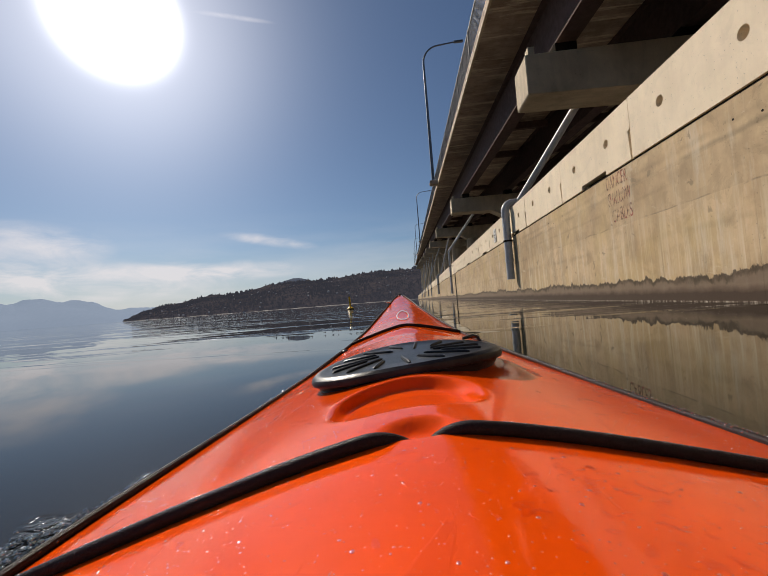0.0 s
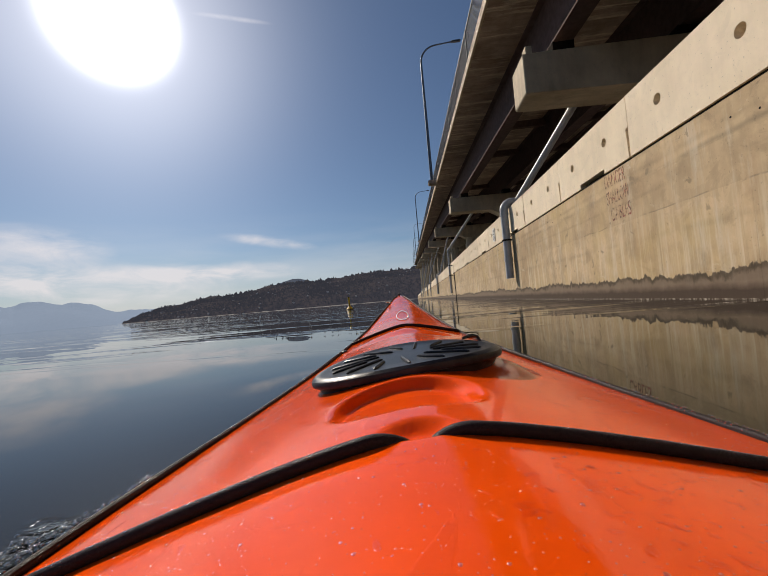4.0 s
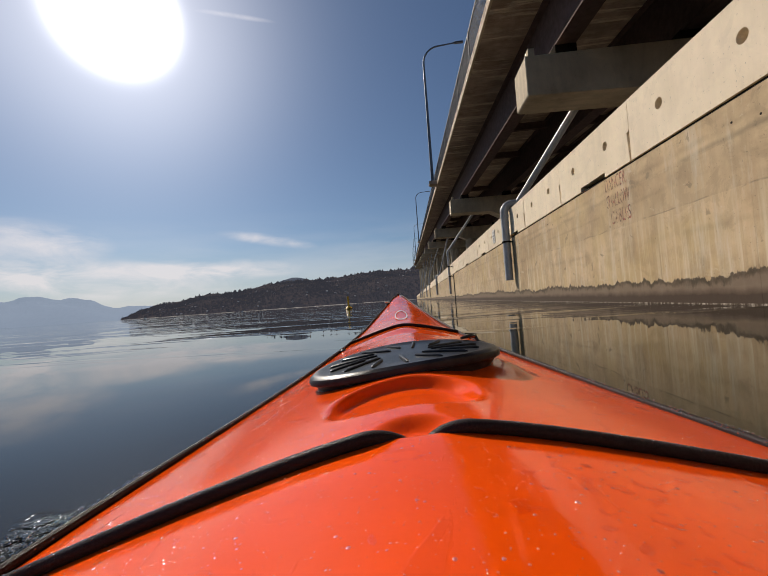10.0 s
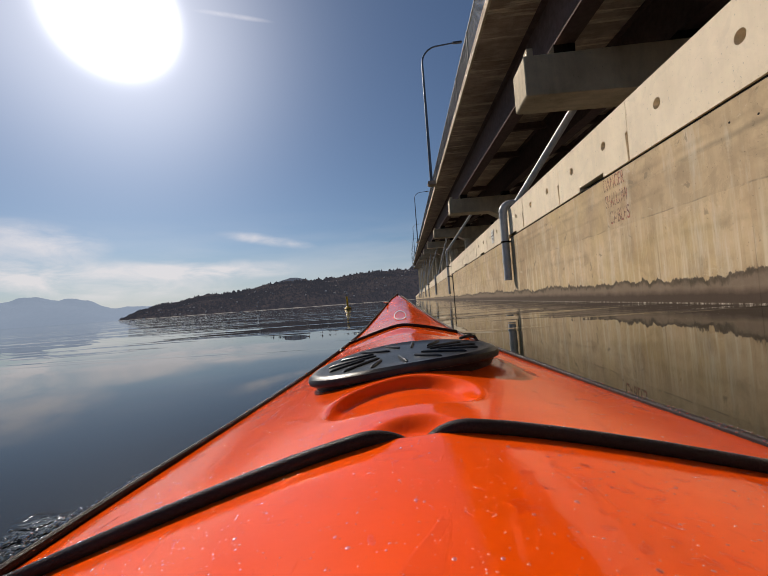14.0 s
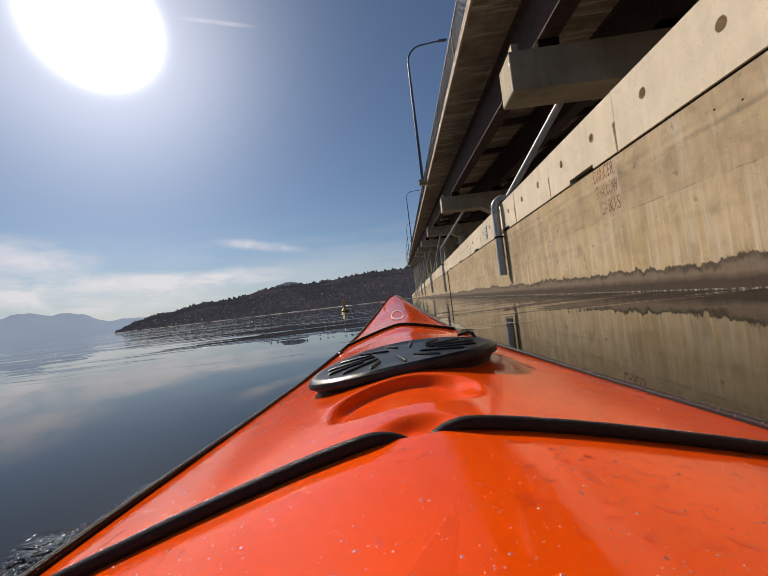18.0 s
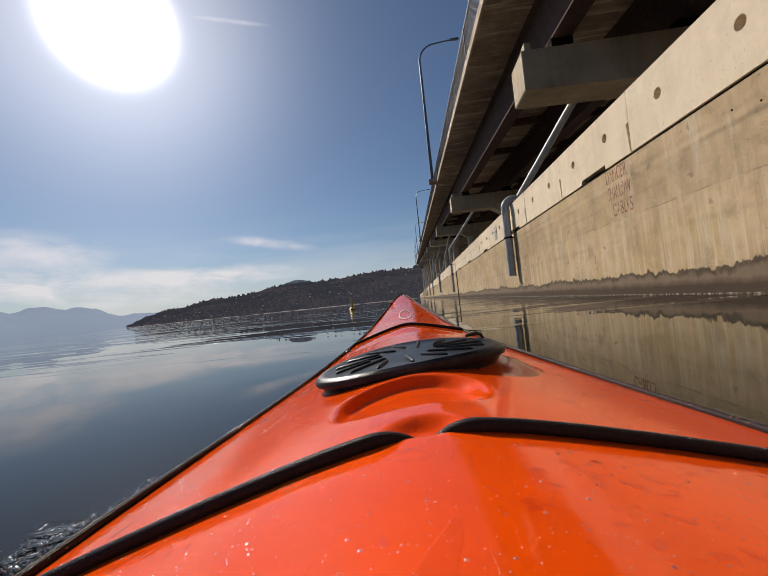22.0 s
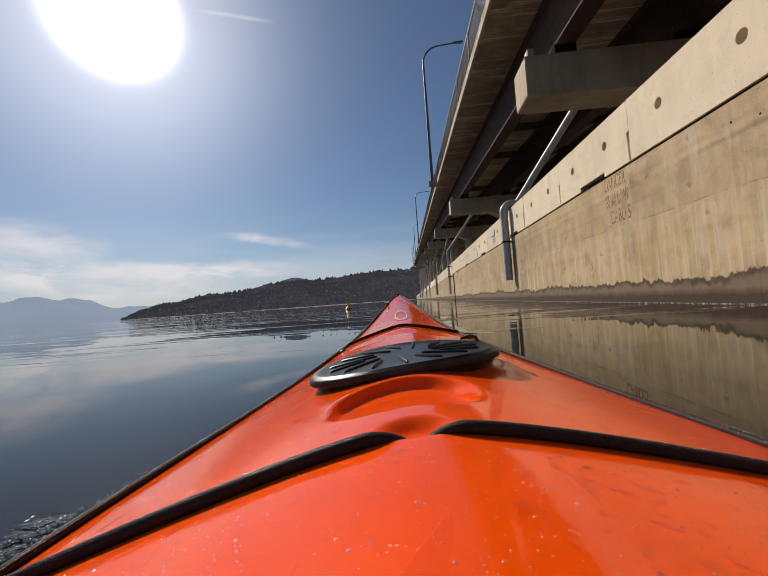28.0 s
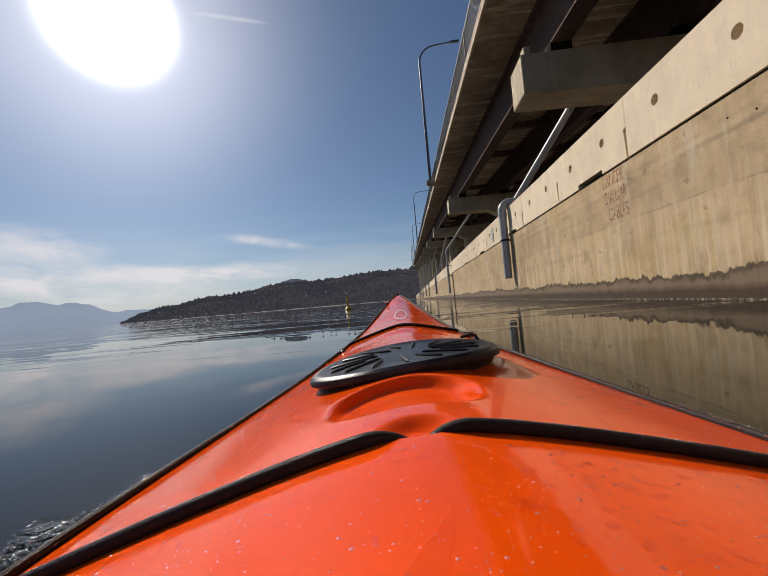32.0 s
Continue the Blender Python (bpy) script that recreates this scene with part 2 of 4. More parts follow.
STEEL = plain("weathered_girder_steel", (0.115, 0.075, 0.066), 0.85, 0.0, spec=0.2)
GREYDECK = plain("unseen_pontoon_deck", (0.17, 0.15, 0.125), 0.9, 0.0, 0.35, 1.5)
GALV = plain("galvanised_steel", (0.085, 0.090, 0.105), 0.7, 0.2)
PIPE = plain("grey_plastic_pipe", (0.46, 0.46, 0.47), 0.4, 0.0, 0.12)
RUBBERHOSE = plain("black_hose_rubber", (0.02, 0.018, 0.016), 0.6)
# near-black colour, also for sheets that stand in for shade in gaps
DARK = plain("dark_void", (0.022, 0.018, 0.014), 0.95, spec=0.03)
BUOY = plain("yellow_plastic", (0.85, 0.50, 0.02), 0.45, 0.0, 0.15)
BUOYDARK = plain("dirty_foam_collar", (0.16, 0.10, 0.03), 0.8)
SIGNWHITE = plain("sign_sheet", (0.66, 0.62, 0.56), 0.4, 0.0, 0.08)
INK = plain("sign_ink", (0.07, 0.07, 0.08), 0.6)
LAMPPOLE = plain("painted_lamp_pole", (0.10, 0.12, 0.15), 0.45, 0.4)


# ---------------------------------------------------------------- mesh helpers
def box(bm, x0, x1, y0, y1, z0, z1, lift=0.0):
    """A box; lift raises its top and bottom by so much per metre of y."""
    vs = [bm.verts.new((x, y, z + lift * y)) for x in (x0, x1) for y in (y0, y1) for z in (z0, z1)]
    for q in ((0, 1, 3, 2), (4, 6, 7, 5), (0, 4, 5, 1), (2, 3, 7, 6), (0, 2, 6, 4), (1, 5, 7, 3)):
        bm.faces.new([vs[i] for i in q])
    return bm


def tube(bm, path, r, sides=14, caps=True):
    """A round tube along a list of points; r is one radius or one for each point."""
    pts = [Vector(p) for p in path]
    rs = r if isinstance(r, (list, tuple)) else [r] * len(pts)
    rings, side = [], None
    for i, p in enumerate(pts):
        d = (pts[min(i + 1, len(pts) - 1)] - pts[max(i - 1, 0)]).normalized()
        if side is None:
            side = d.orthogonal().normalized()
        side = (side - d * side.dot(d)).normalized()
        up = d.cross(side)
        rings.append([bm.verts.new(p + rs[i] * (math.cos(a) * side + math.sin(a) * up))
                      for a in (2 * math.pi * j / sides for j in range(sides))])
    for a, b in zip(rings, rings[1:]):
        for j in range(sides):
            bm.faces.new((a[j], a[(j + 1) % sides], b[(j + 1) % sides], b[j]))
    if caps:
        bm.faces.new(rings[0][::-1])
        bm.faces.new(rings[-1])
    return bm


def lathe(bm, profile, sides=28, at=(0, 0, 0)):
    """A turned shape from (radius, height) pairs."""
    rings = [[bm.verts.new((at[0] + r * math.cos(a), at[1] + r * math.sin(a), at[2] + z))
              for a in (2 * math.pi * j / sides for j in range(sides))] for r, z in profile]
    for a, b in zip(rings, rings[1:]):
        for j in range(sides):
            bm.faces.new((a[j], a[(j + 1) % sides], b[(j + 1) % sides], b[j]))
    bm.faces.new(rings[0][::-1])
    bm.faces.new(rings[-1])
    return bm


def mesh_of(name, bm, material, smooth=False, sharp=35):
    bmesh.ops.recalc_face_normals(bm, faces=bm.faces)
    me = bpy.data.meshes.new(name)
    bm.to_mesh(me)
    bm.free()
    me.materials.append(material)
    if smooth:
        me.shade_smooth()
        if sharp:
            me.set_sharp_from_angle(angle=radians(sharp))
    return me


def part(name, bm, material, parent=None, label="", smooth=False, at=(0, 0, 0), sharp=35):
    ob = new(name, mesh_of(name, bm, material, smooth, sharp))
    ob.location = at
    if parent:
        ob.parent = parent
    if label:
        ob["label"] = label
    return ob


def empty(name, at=(0, 0, 0), parent=None):
    ob = new(name)
    ob.location = at
    if parent:
        ob.parent = parent
    return ob


def arc(centre, r, a0, a1, u, v, n=8):
    c, u, v = Vector(centre), Vector(u), Vector(v)
    return [c + r * (math.cos(radians(a)) * u + math.sin(radians(a)) * v) for a in (a0 + (a1 - a0) * i / n for i in range(n + 1))]


# ---------------------------------------------------------------- lake
def lake_material():
    k = Mat("lake_water", (0.009, 0.009, 0.0045), 0.015, spec=0.39)
    k.p.inputs["IOR"].default_value = 1.333
    x, y = k.axis(0), k.axis(1)
    # wind lanes: calm and ruffled water side by side, running across the way ahead
    far = k.ramp(k.math("MULTIPLY", y, 0.01), (0.028, 0.02), (0.07, 0.36), (0.3, 0.55))
    lane = k.ramp(k.noise(0.16, 5, 0.65, stretch=(0.25, 1.3, 1)), (0.47, 0.04), (0.56, 1.0))
    chop = k.noise(1.5, 3, 0.55, stretch=(0.32, 1.5, 1), warp=0.5)
    swell = k.noise(0.35, 2, 0.5, stretch=(0.6, 1.3, 1))
    k.bump(k.math("MULTIPLY", chop, k.math("MULTIPLY", lane, far)), 1.0, 0.034)
    k.bump(swell, 1.0, 0.02)
    # single low wavelets drawn out across the water ahead
    crest = k.ramp(k.noise(0.85, 3, 0.5, stretch=(0.30, 2.0, 1), warp=0.4), (0.56, 0.0), (0.70, 1.0))
    reach = k.ramp(k.math("MULTIPLY", y, 0.05), (0.11, 0.0), (0.16, 1.0), (0.55, 0.8), (0.9, 0.2))
    k.bump(k.math("MULTIPLY", crest, reach), 1.0, 0.016)
    # wavelets thrown up beside the boat
    out = k.math("ADD", k.math("MULTIPLY", x, -1.0), k.math("MULTIPLY", k.noise(2.0, 3), 0.5))
    side = k.ramp(out, (0.60, 0.0), (0.68, 1.0), (0.76, 0.7), (0.83, 0.0))
    along = k.ramp(k.math("MULTIPLY", y, 0.5), (0.19, 1.0), (0.225, 0.5), (0.255, 0.0))
    curl = k.math("ADD", k.noise(26.0, 2, 0.5, warp=1.0), k.math("MULTIPLY", k.noise(90.0, 2, 0.5), 0.35))
    k.bump(k.math("MULTIPLY", k.math("SUBTRACT", curl, 0.67), k.math("MULTIPLY", side, along)), 1.0, 0.09)
    k.bump(k.noise(0.05, 2, 0.5), 1.0, 0.08)
    return k.m


bm = bmesh.new()
vs = [bm.verts.new(p) for p in ((-4000, -1500, 0), (4000, -1500, 0), (4000, 4500, 0), (-4000, 4500, 0))]
bm.faces.new(vs)
tagged(part("water", bm, lake_material()), "calm dark lake water with faint ripples mirroring the sky", "lake", kind="structure")

# ---------------------------------------------------------------- pontoon
WALL_X, PANEL_LOW, PANEL_TOP = 3.0, 1.87, 2.69
BAY, Y0, Y1 = 2.40, -34.0, 300.0          # one precast panel's length, the pontoon's ends
FIRST = 5.25                              # a joint between two panels

pontoon = empty("pontoon_wall")
tagged(pontoon, "long weathered concrete pontoon wall with a dark wet band at the waterline", "pontoon", kind="structure")
# near-black sheet behind the wall, so that its joints read as shaded
bm = bmesh.new()
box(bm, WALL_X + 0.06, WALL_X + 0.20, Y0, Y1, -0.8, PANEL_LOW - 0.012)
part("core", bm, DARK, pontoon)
# unseen deck; its dark colour limits the light bounced onto the soffit
bm = bmesh.new()
box(bm, WALL_X + 0.20, 27.0, Y0, Y1, -0.8, 1.45)
part("pontoon_deck", bm, GREYDECK, pontoon, "unseen pontoon deck, darkened to cut bounce light")
# near-black sheet behind the panels, painted shade for their holes and notches
bm = bmesh.new()
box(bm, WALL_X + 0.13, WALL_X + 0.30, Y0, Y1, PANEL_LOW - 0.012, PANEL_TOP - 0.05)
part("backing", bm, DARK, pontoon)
# dark strip set in the joint where there would only be shade
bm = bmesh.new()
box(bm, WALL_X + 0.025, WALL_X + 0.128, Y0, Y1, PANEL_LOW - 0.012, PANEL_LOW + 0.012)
part("joint_filler", bm, DARK, pontoon, "near-black strip standing in for shade in the joint under the panels")


def panel_mesh(slotted):
    """A precast panel with two lifting holes and a wedge-shaped notch at its joint; every other one has a slot under it."""
    w, h, t = BAY - 0.012, PANEL_TOP - PANEL_LOW, 0.14
    bm = bmesh.new()
    notch = [(0.055, 0.40), (0.0, 0.42)]
    if slotted:
        outline = [(0.03, 0.016), (0.70, 0.016), (0.70, 0.085), (1.52, 0.085), (1.52, 0.016), (w, 0.016), (w, h), (0.0, h)] + notch[::-1]
    else:
        outline = [(0.03, 0.016), (w, 0.016), (w, h), (0.0, h)] + notch[::-1]
    loops = [outline]
    for cy in (0.63, 1.77):
        loops.append([(cy + 0.065 * math.cos(a), 0.46 + 0.065 * math.sin(a)) for a in (2 * math.pi * i / 18 for i in range(18))])
    edges = []
    for loop in loops:
        vs = [bm.verts.new((0, y, z)) for y, z in loop]
        edges += [bm.edges.new((a, b)) for a, b in zip(vs, vs[1:] + vs[:1])]
    bmesh.ops.triangle_fill(bm, use_beauty=True, use_dissolve=False, edges=edges)
    got = bmesh.ops.extrude_face_region(bm, geom=bm.faces[:])
    for v in got["geom"]:
        if isinstance(v, bmesh.types.BMVert):
            v.co.x += t
    return mesh_of("panel", bm, PANEL)


LIFTS = ((-0.8, 1.07), (1.07, 1.53), (1.53, PANEL_LOW - 0.02))     # the pours of the wall, one above the other


def wall_mesh(length, z0, z1):
    """One pour of a bay of the wall, with chamfered arrises round its face."""
    bm = bmesh.new()
    e, y1 = 0.0008, length
    z1 -= 0.0005
    a = [bm.verts.new((e, yy, zz)) for yy, zz in ((0, z0), (y1, z0), (y1, z1), (0, z1))]
    f = [bm.verts.new((0, yy, zz)) for yy, zz in ((e, z0 + e), (y1 - e, z0 + e), (y1 - e, z1 - e), (e, z1 - e))]
    b = [bm.verts.new((0.06, v.co.y, v.co.z)) for v in a]
    bm.faces.new(f)
    for i in range(4):
        j = (i + 1) % 4
        bm.faces.new((a[i], a[j], f[j], f[i]))
        bm.faces.new((b[i], b[j], a[j], a[i]))
    return mesh_of("wall_pour", bm, WALL)


def tie_hole_disc_mesh():
    """A near-black disc on the wall's face, in place of a tie hole's shade."""
    bm = bmesh.new()
    tube(bm, [(-0.002, 0, 0), (0.01, 0, 0)], 0.011, 10)
    return mesh_of("tie_hole", bm, DARK)


def pontoon_pieces():
    plain_panel, cut_panel, hole_disc = panel_mesh(False), panel_mesh(True), tie_hole_disc_mesh()
    pours = [wall_mesh(2 * BAY, *z) for z in LIFTS]
    n0 = int((Y0 - FIRST) // BAY) + 1
    for i in range(n0, int((Y1 - FIRST) / BAY)):
        p = new("panel", plain_panel if i % 2 else cut_panel)
        p.location = (WALL_X + 0.003 * math.sin(i * 2.3), FIRST + i * BAY, PANEL_LOW)
        p.parent = pontoon
        if i % 2:
            y = FIRST + 0.70 + i * BAY
            for n, pour in enumerate(pours):
                s = new("wall_pour", pour)
                s.location = (WALL_X + 0.0004 * math.sin(i * 1.7 + n * 2.1), y, 0)
                s.parent = pontoon
            for dy, z in ((-0.16, 1.60), (0.13, 1.66), (2.35, 1.58)):
                if -5 < y < 45:
                    s = new("tie_hole", hole_disc)
                    s.location = (WALL_X, y + dy + 0.05 * math.sin(i * 3.1), z)
                    s.parent = pontoon


# ---------------------------------------------------------------- bridge deck
RISE = 0.065                               # the roadway climbs ahead
SOFFIT, EDGE_X, GIRDER, GIRDER_X = 6.77, 2.40, 1.50, 3.90
D0, D1 = -36.0, 300.0
deck = empty("bridge_deck")
tagged(deck, "raised concrete bridge deck with stained underside on steel girders", "bridge", kind="structure")


def deck_pieces():
    step = 3.05
    n = int((D1 - D0) / step)
    shared = None
    for i in range(n):
        y = D0 + i * step
        if shared is None:
            bm = bmesh.new()
            box(bm, EDGE_X, 24.0, 0.0, step - 0.015, 0.0, 0.24, RISE)
            box(bm, EDGE_X + 0.0, EDGE_X + 0.35, 0.0, step - 0.015, 0.24, 0.28, RISE)
            shared = mesh_of("slab", bm, DECK)
        s = new("slab", shared)
        s.location = (0, y, SOFFIT + RISE * y)
        s.parent = deck
    bm = bmesh.new()
    box(bm, EDGE_X - 0.02, EDGE_X + 0.05, D0, D1, SOFFIT - 0.03, SOFFIT + 0.06, RISE)
    part("drip_edge", bm, CAP, deck, "pale edge strip along the slab")
    bm = bmesh.new()
    box(bm, EDGE_X + 0.05, 24.0, D0, D1, SOFFIT + 0.245, SOFFIT + 0.38, RISE)
    part("roadway", bm, DECK, deck)
    for k in range(7):
        x = GIRDER_X + 2.75 * k
        bm = bmesh.new()
        lo, hi = SOFFIT - GIRDER, SOFFIT - 0.002
        prof = [(-0.23, lo), (0.23, lo), (0.23, lo + 0.04), (0.012, lo + 0.05), (0.012, hi - 0.04), (0.18, hi - 0.03), (0.18, hi), (-0.18, hi), (-0.18, hi - 0.03), (-0.012, hi - 0.04), (-0.012, lo + 0.05), (-0.23, lo + 0.04)]
        near = [bm.verts.new((x + px, D0, pz + RISE * D0)) for px, pz in prof]
        off = [bm.verts.new((x + px, D1, pz + RISE * D1)) for px, pz in prof]
        bm.faces.new(near), bm.faces.new(off[::-1])
        for q in range(len(prof)):
            bm.faces.new((near[q], off[q], off[(q + 1) % len(prof)], near[(q + 1) % len(prof)]))
        part("girder", bm, STEEL, deck, "dark rusty steel girder")


def braces():
    bm = bmesh.new()
    box(bm, 0.14, 2.61, -0.09, 0.09, -0.42, -0.12)
    shared = mesh_of("cross_brace", bm, STEEL)
    y = CAP_FIRST - 2 * CAP_STEP
    while y < 110:
        for j in range(1, 4):
            for k in range(4):
                yy = y + j * CAP_STEP / 4
                b = new("cross_brace", shared)
                b.location = (GIRDER_X + 2.75 * k, yy, SOFFIT + RISE * yy)
                b.parent = deck
        y += CAP_STEP


CAP_FIRST, CAP_STEP = 9.15, 16.6


def pier(y):
    """A hammerhead pier: a deep cap beam on two columns, with bearings under the girders."""
    z, half = 4.03 + RISE * y, 0.45
    under, top = SOFFIT - GIRDER + RISE * y, 4.95 + RISE * y
    ob = empty("bridge_pier", (0, y, 0))
    tagged(ob, "concrete pier with a long cap beam carrying the deck girders", "pier", "bridge piers")
    bm = bmesh.new()
    prof = [(2.9, z + 0.02), (2.96, z), (5.5, z - 0.04), (6.1, z - 0.42), (7.5, z - 0.42), (8.1, z - 0.05), (16.0, z - 0.05), (16.7, z - 0.42), (18.3, z - 0.42), (18.9, z - 0.05), (21.5, z), (21.5, top), (2.9, top)]
    a = [bm.verts.new((x, -half, zz)) for x, zz in prof]
    b = [bm.verts.new((x, half, zz)) for x, zz in prof]
    bm.faces.new(a[::-1]), bm.faces.new(b)
    for i in range(len(prof)):
        j = (i + 1) % len(prof)
        bm.faces.new((a[i], a[j], b[j], b[i]))
    bmesh.ops.bevel(bm, geom=bm.edges[:], offset=0.02, segments=1, affect="EDGES")
    part("cap_beam", bm, CAP, ob)
    for x in (6.8, 17.5):
        bm = bmesh.new()
        tube(bm, [(x, 0, 1.45), (x, 0, z - 0.38)], 0.62, 20)
        part("column", bm, CAP, ob, smooth=True)
    for k in range(7):
        x = GIRDER_X + 2.75 * k
        bm = bmesh.new()
        box(bm, x - 0.24, x + 0.24, -0.24, 0.24, top, under + 0.005)
        part("bearing", bm, DARK, ob, "dark bearing pad")
    bm = bmesh.new()
    box(bm, 2.98, 3.12, -0.43, -0.20, top, top + 0.17)
    part("stop_block", bm, CAP, ob)
    return ob


def railing():
    """A picket railing along the deck's edge, in sections between posts."""
    section = 3.05
    rail = empty("railing", (EDGE_X + 0.10, D0, SOFFIT + 0.28 + RISE * D0))
    tagged(rail, "grey steel picket railing along the bridge deck's edge", "railing", kind="structure")
    bm = bmesh.new()
    for z, h in ((0.06, 0.04), (1.14, 0.06)):
        box(bm, -0.025, 0.025, 0, section, z, z + h, RISE)
    bars = mesh_of("rails", bm, GALV)
    bm = bmesh.new()
    k = 0.11
    while k < section:
        box(bm, -0.009, 0.009, k - 0.009, k + 0.009, 0.1 + RISE * k, 1.14 + RISE * k)
        k += 0.115
    pickets = mesh_of("pickets", bm, GALV)
    bm = bmesh.new()
    box(bm, -0.04, 0.04, -0.03, 0.03, 0, 1.20)
    post = mesh_of("post", bm, GALV)
    for i in range(int((170 - D0) / section)):
        for name, me in (("rails", bars), ("pickets", pickets), ("post", post)):
            o = new(name, me)
            o.location = (0, i * section, RISE * i * section)
            o.parent = rail
            if name == "pickets":
                o["kind"] = "stuff"


def street_lamp(y):
    z = SOFFIT + RISE * y
    ob = empty("street_lamp", (2.08, y, z + 0.27))
    tagged(ob, "tall dark steel lamp pole with a curved arm on the bridge", "street lamp", "lamps along the bridge")
    bm = bmesh.new()
    side = [(-0.26, 0.25), (-0.30, 0.10), (-0.24, -0.02), (0.31, -0.06), (0.31, 0.25)]
    ends = [[bm.verts.new((px, py, pz - 0.27)) for px, pz in side] for py in (-0.34, 0.34)]
    bm.faces.new(ends[0]), bm.faces.new(ends[1][::-1])
    for q in range(len(side)):
        n = (q + 1) % len(side)
        bm.faces.new((ends[0][q], ends[1][q], ends[1][n], ends[0][n]))
    bmesh.ops.bevel(bm, geom=bm.edges[:], offset=0.02, segments=1, affect="EDGES")
    part("corbel", bm, DECK, ob, "concrete corbel on the slab's edge")
    bm = bmesh.new()
    box(bm, -0.17, 0.17, -0.17, 0.17, -0.02, 0.01)
    part("base_plate", bm, LAMPPOLE, ob)
    bm = bmesh.new()
    top = 9.0
    path = [(0, 0, 0.01), (0, 0, top * 0.5), (0, 0, top)] + arc((1.2, 0, top), 1.2, 180, 95, (1, 0, 0), (0, 0, 1), 8) + [(2.4, 0, top + 1.3)]
    radii = [0.12, 0.10, 0.075] + [0.07 - 0.002 * i for i in range(9)] + [0.045]
    tube(bm, path, radii, 12)
    part("pole", bm, LAMPPOLE, ob, smooth=True)
    bm = bmesh.new()
    box(bm, 2.35, 3.05, -0.13, 0.13, top + 1.24, top + 1.36)
    bmesh.ops.bevel(bm, geom=bm.edges[:], offset=0.04, segments=2, affect="EDGES")
    part("lamp_head", bm, LAMPPOLE, ob)


# ---------------------------------------------------------------- pipes on the wall
def clamp_ring(ob, x, y, z, r):
    bm = bmesh.new()
    lathe(bm, [(r + 0.002, -0.025), (r + 0.014, -0.025), (r + 0.014, 0.025), (r + 0.002, 0.025)], 18, (x, y, z))
    box(bm, x + r, WALL_X + 0.0 + (0 if x < 0 else 0), y - 0.02, y + 0.02, z - 0.02, z + 0.02)
    part("pipe_clamp", bm, DARK, ob, "dark steel clamp")


def hooked_pipe(cap, x=2.845, low=0.62, r=0.112):
    """A drain that slopes down behind the panels from a cap beam, hooks over their top and hangs down the wall."""
    ob = empty("drain_pipe", (0, cap + 2.3, 0))
    tagged(ob, "grey plastic drain pipe hooked over the wall's top", "drain pipe", "drain pipes")
    top = PANEL_TOP - 0.02
    bm = bmesh.new()
    tube(bm, [(x, 0, low), (x, 0, top - 0.05)], r, 20)
    part("riser", bm, PIPE, ob, smooth=True)
    bm = bmesh.new()
    tube(bm, arc((x + 0.24, 0, top - 0.06), 0.24, 180, 80, (1, 0, 0), (0, 0, 1), 10) + [(WALL_X + 0.24, 0, top + 0.18)], r + 0.01, 20)
    part("elbow", bm, PIPE, ob, smooth=True)
    start = Vector((4.35, -1.85, 4.03 + RISE * cap + 0.1))
    bm = bmesh.new()
    tube(bm, [start + Vector((0, 0, 0.3)), start, (WALL_X + 0.24, 0.0, top + 0.18)], r * 0.82, 16)
    part("sloping_run", bm, PIPE, ob, smooth=True)
    for z in (top - 0.16, 1.18):
        bm = bmesh.new()
        lathe(bm, [(r + 0.001, -0.05), (r + 0.012, -0.05), (r + 0.012, 0.05), (r + 0.001, 0.05)], 20, (x, 0, z))
        part("coupling", bm, PIPE, ob, smooth=True)
    clamp_ring(ob, x, 0, 1.74, r)


def sloped_pipe(cap, x=2.76, low=0.45, r=0.085):
    """A drain that slopes out from a cap beam over the panels and turns straight down in front of the wall."""
    ob = empty("drain_pipe", (0, cap + 2.4, 0))
    tagged(ob, "pale grey drain pipe sloping from a cap beam down the wall", "drain pipe", "drain pipes")
    start, bend = Vector((4.45, -1.95, 4.03 + RISE * cap + 0.06)), Vector((x, 0, 3.55))
    way = (start - bend).normalized()
    bm = bmesh.new()
    tube(bm, [start + Vector((0, 0, 0.3)), start, bend + way * 0.16], r, 16)
    part("sloping_run", bm, PIPE, ob, smooth=True)
    bm = bmesh.new()
    tube(bm, [bend + way * 0.16, bend + way * 0.07, bend + Vector((0, 0, -0.03)), bend + Vector((0, 0, -0.14))], r + 0.012, 16)
    part("elbow", bm, PIPE, ob, smooth=True)
    bm = bmesh.new()
    tube(bm, [(x, 0, low), (x, 0, 3.42)], r, 16)
    part("riser", bm, PIPE, ob, smooth=True)
    for z in (1.72, 2.45):
        clamp_ring(ob, x, 0, z, r)


def hose(y):
    """A black hose from a slot under a panel down into the lake."""
    bm = bmesh.new()
    tube(bm, [(WALL_X + 0.05, 0.3, PANEL_LOW + 0.02), (WALL_X - 0.03, 0.12, PANEL_LOW - 0.01), (WALL_X - 0.04, 0.02, PANEL_LOW - 0.08), (WALL_X - 0.035, 0.0, 1.2), (WALL_X - 0.035, -0.02, 0.5), (WALL_X - 0.05, -0.06, -0.2)], 0.024, 10)
    tagged(part("hose", bm, RUBBERHOSE, smooth=True, at=(0, y, 0)), "thin black hose hanging down the pontoon wall", "hose")


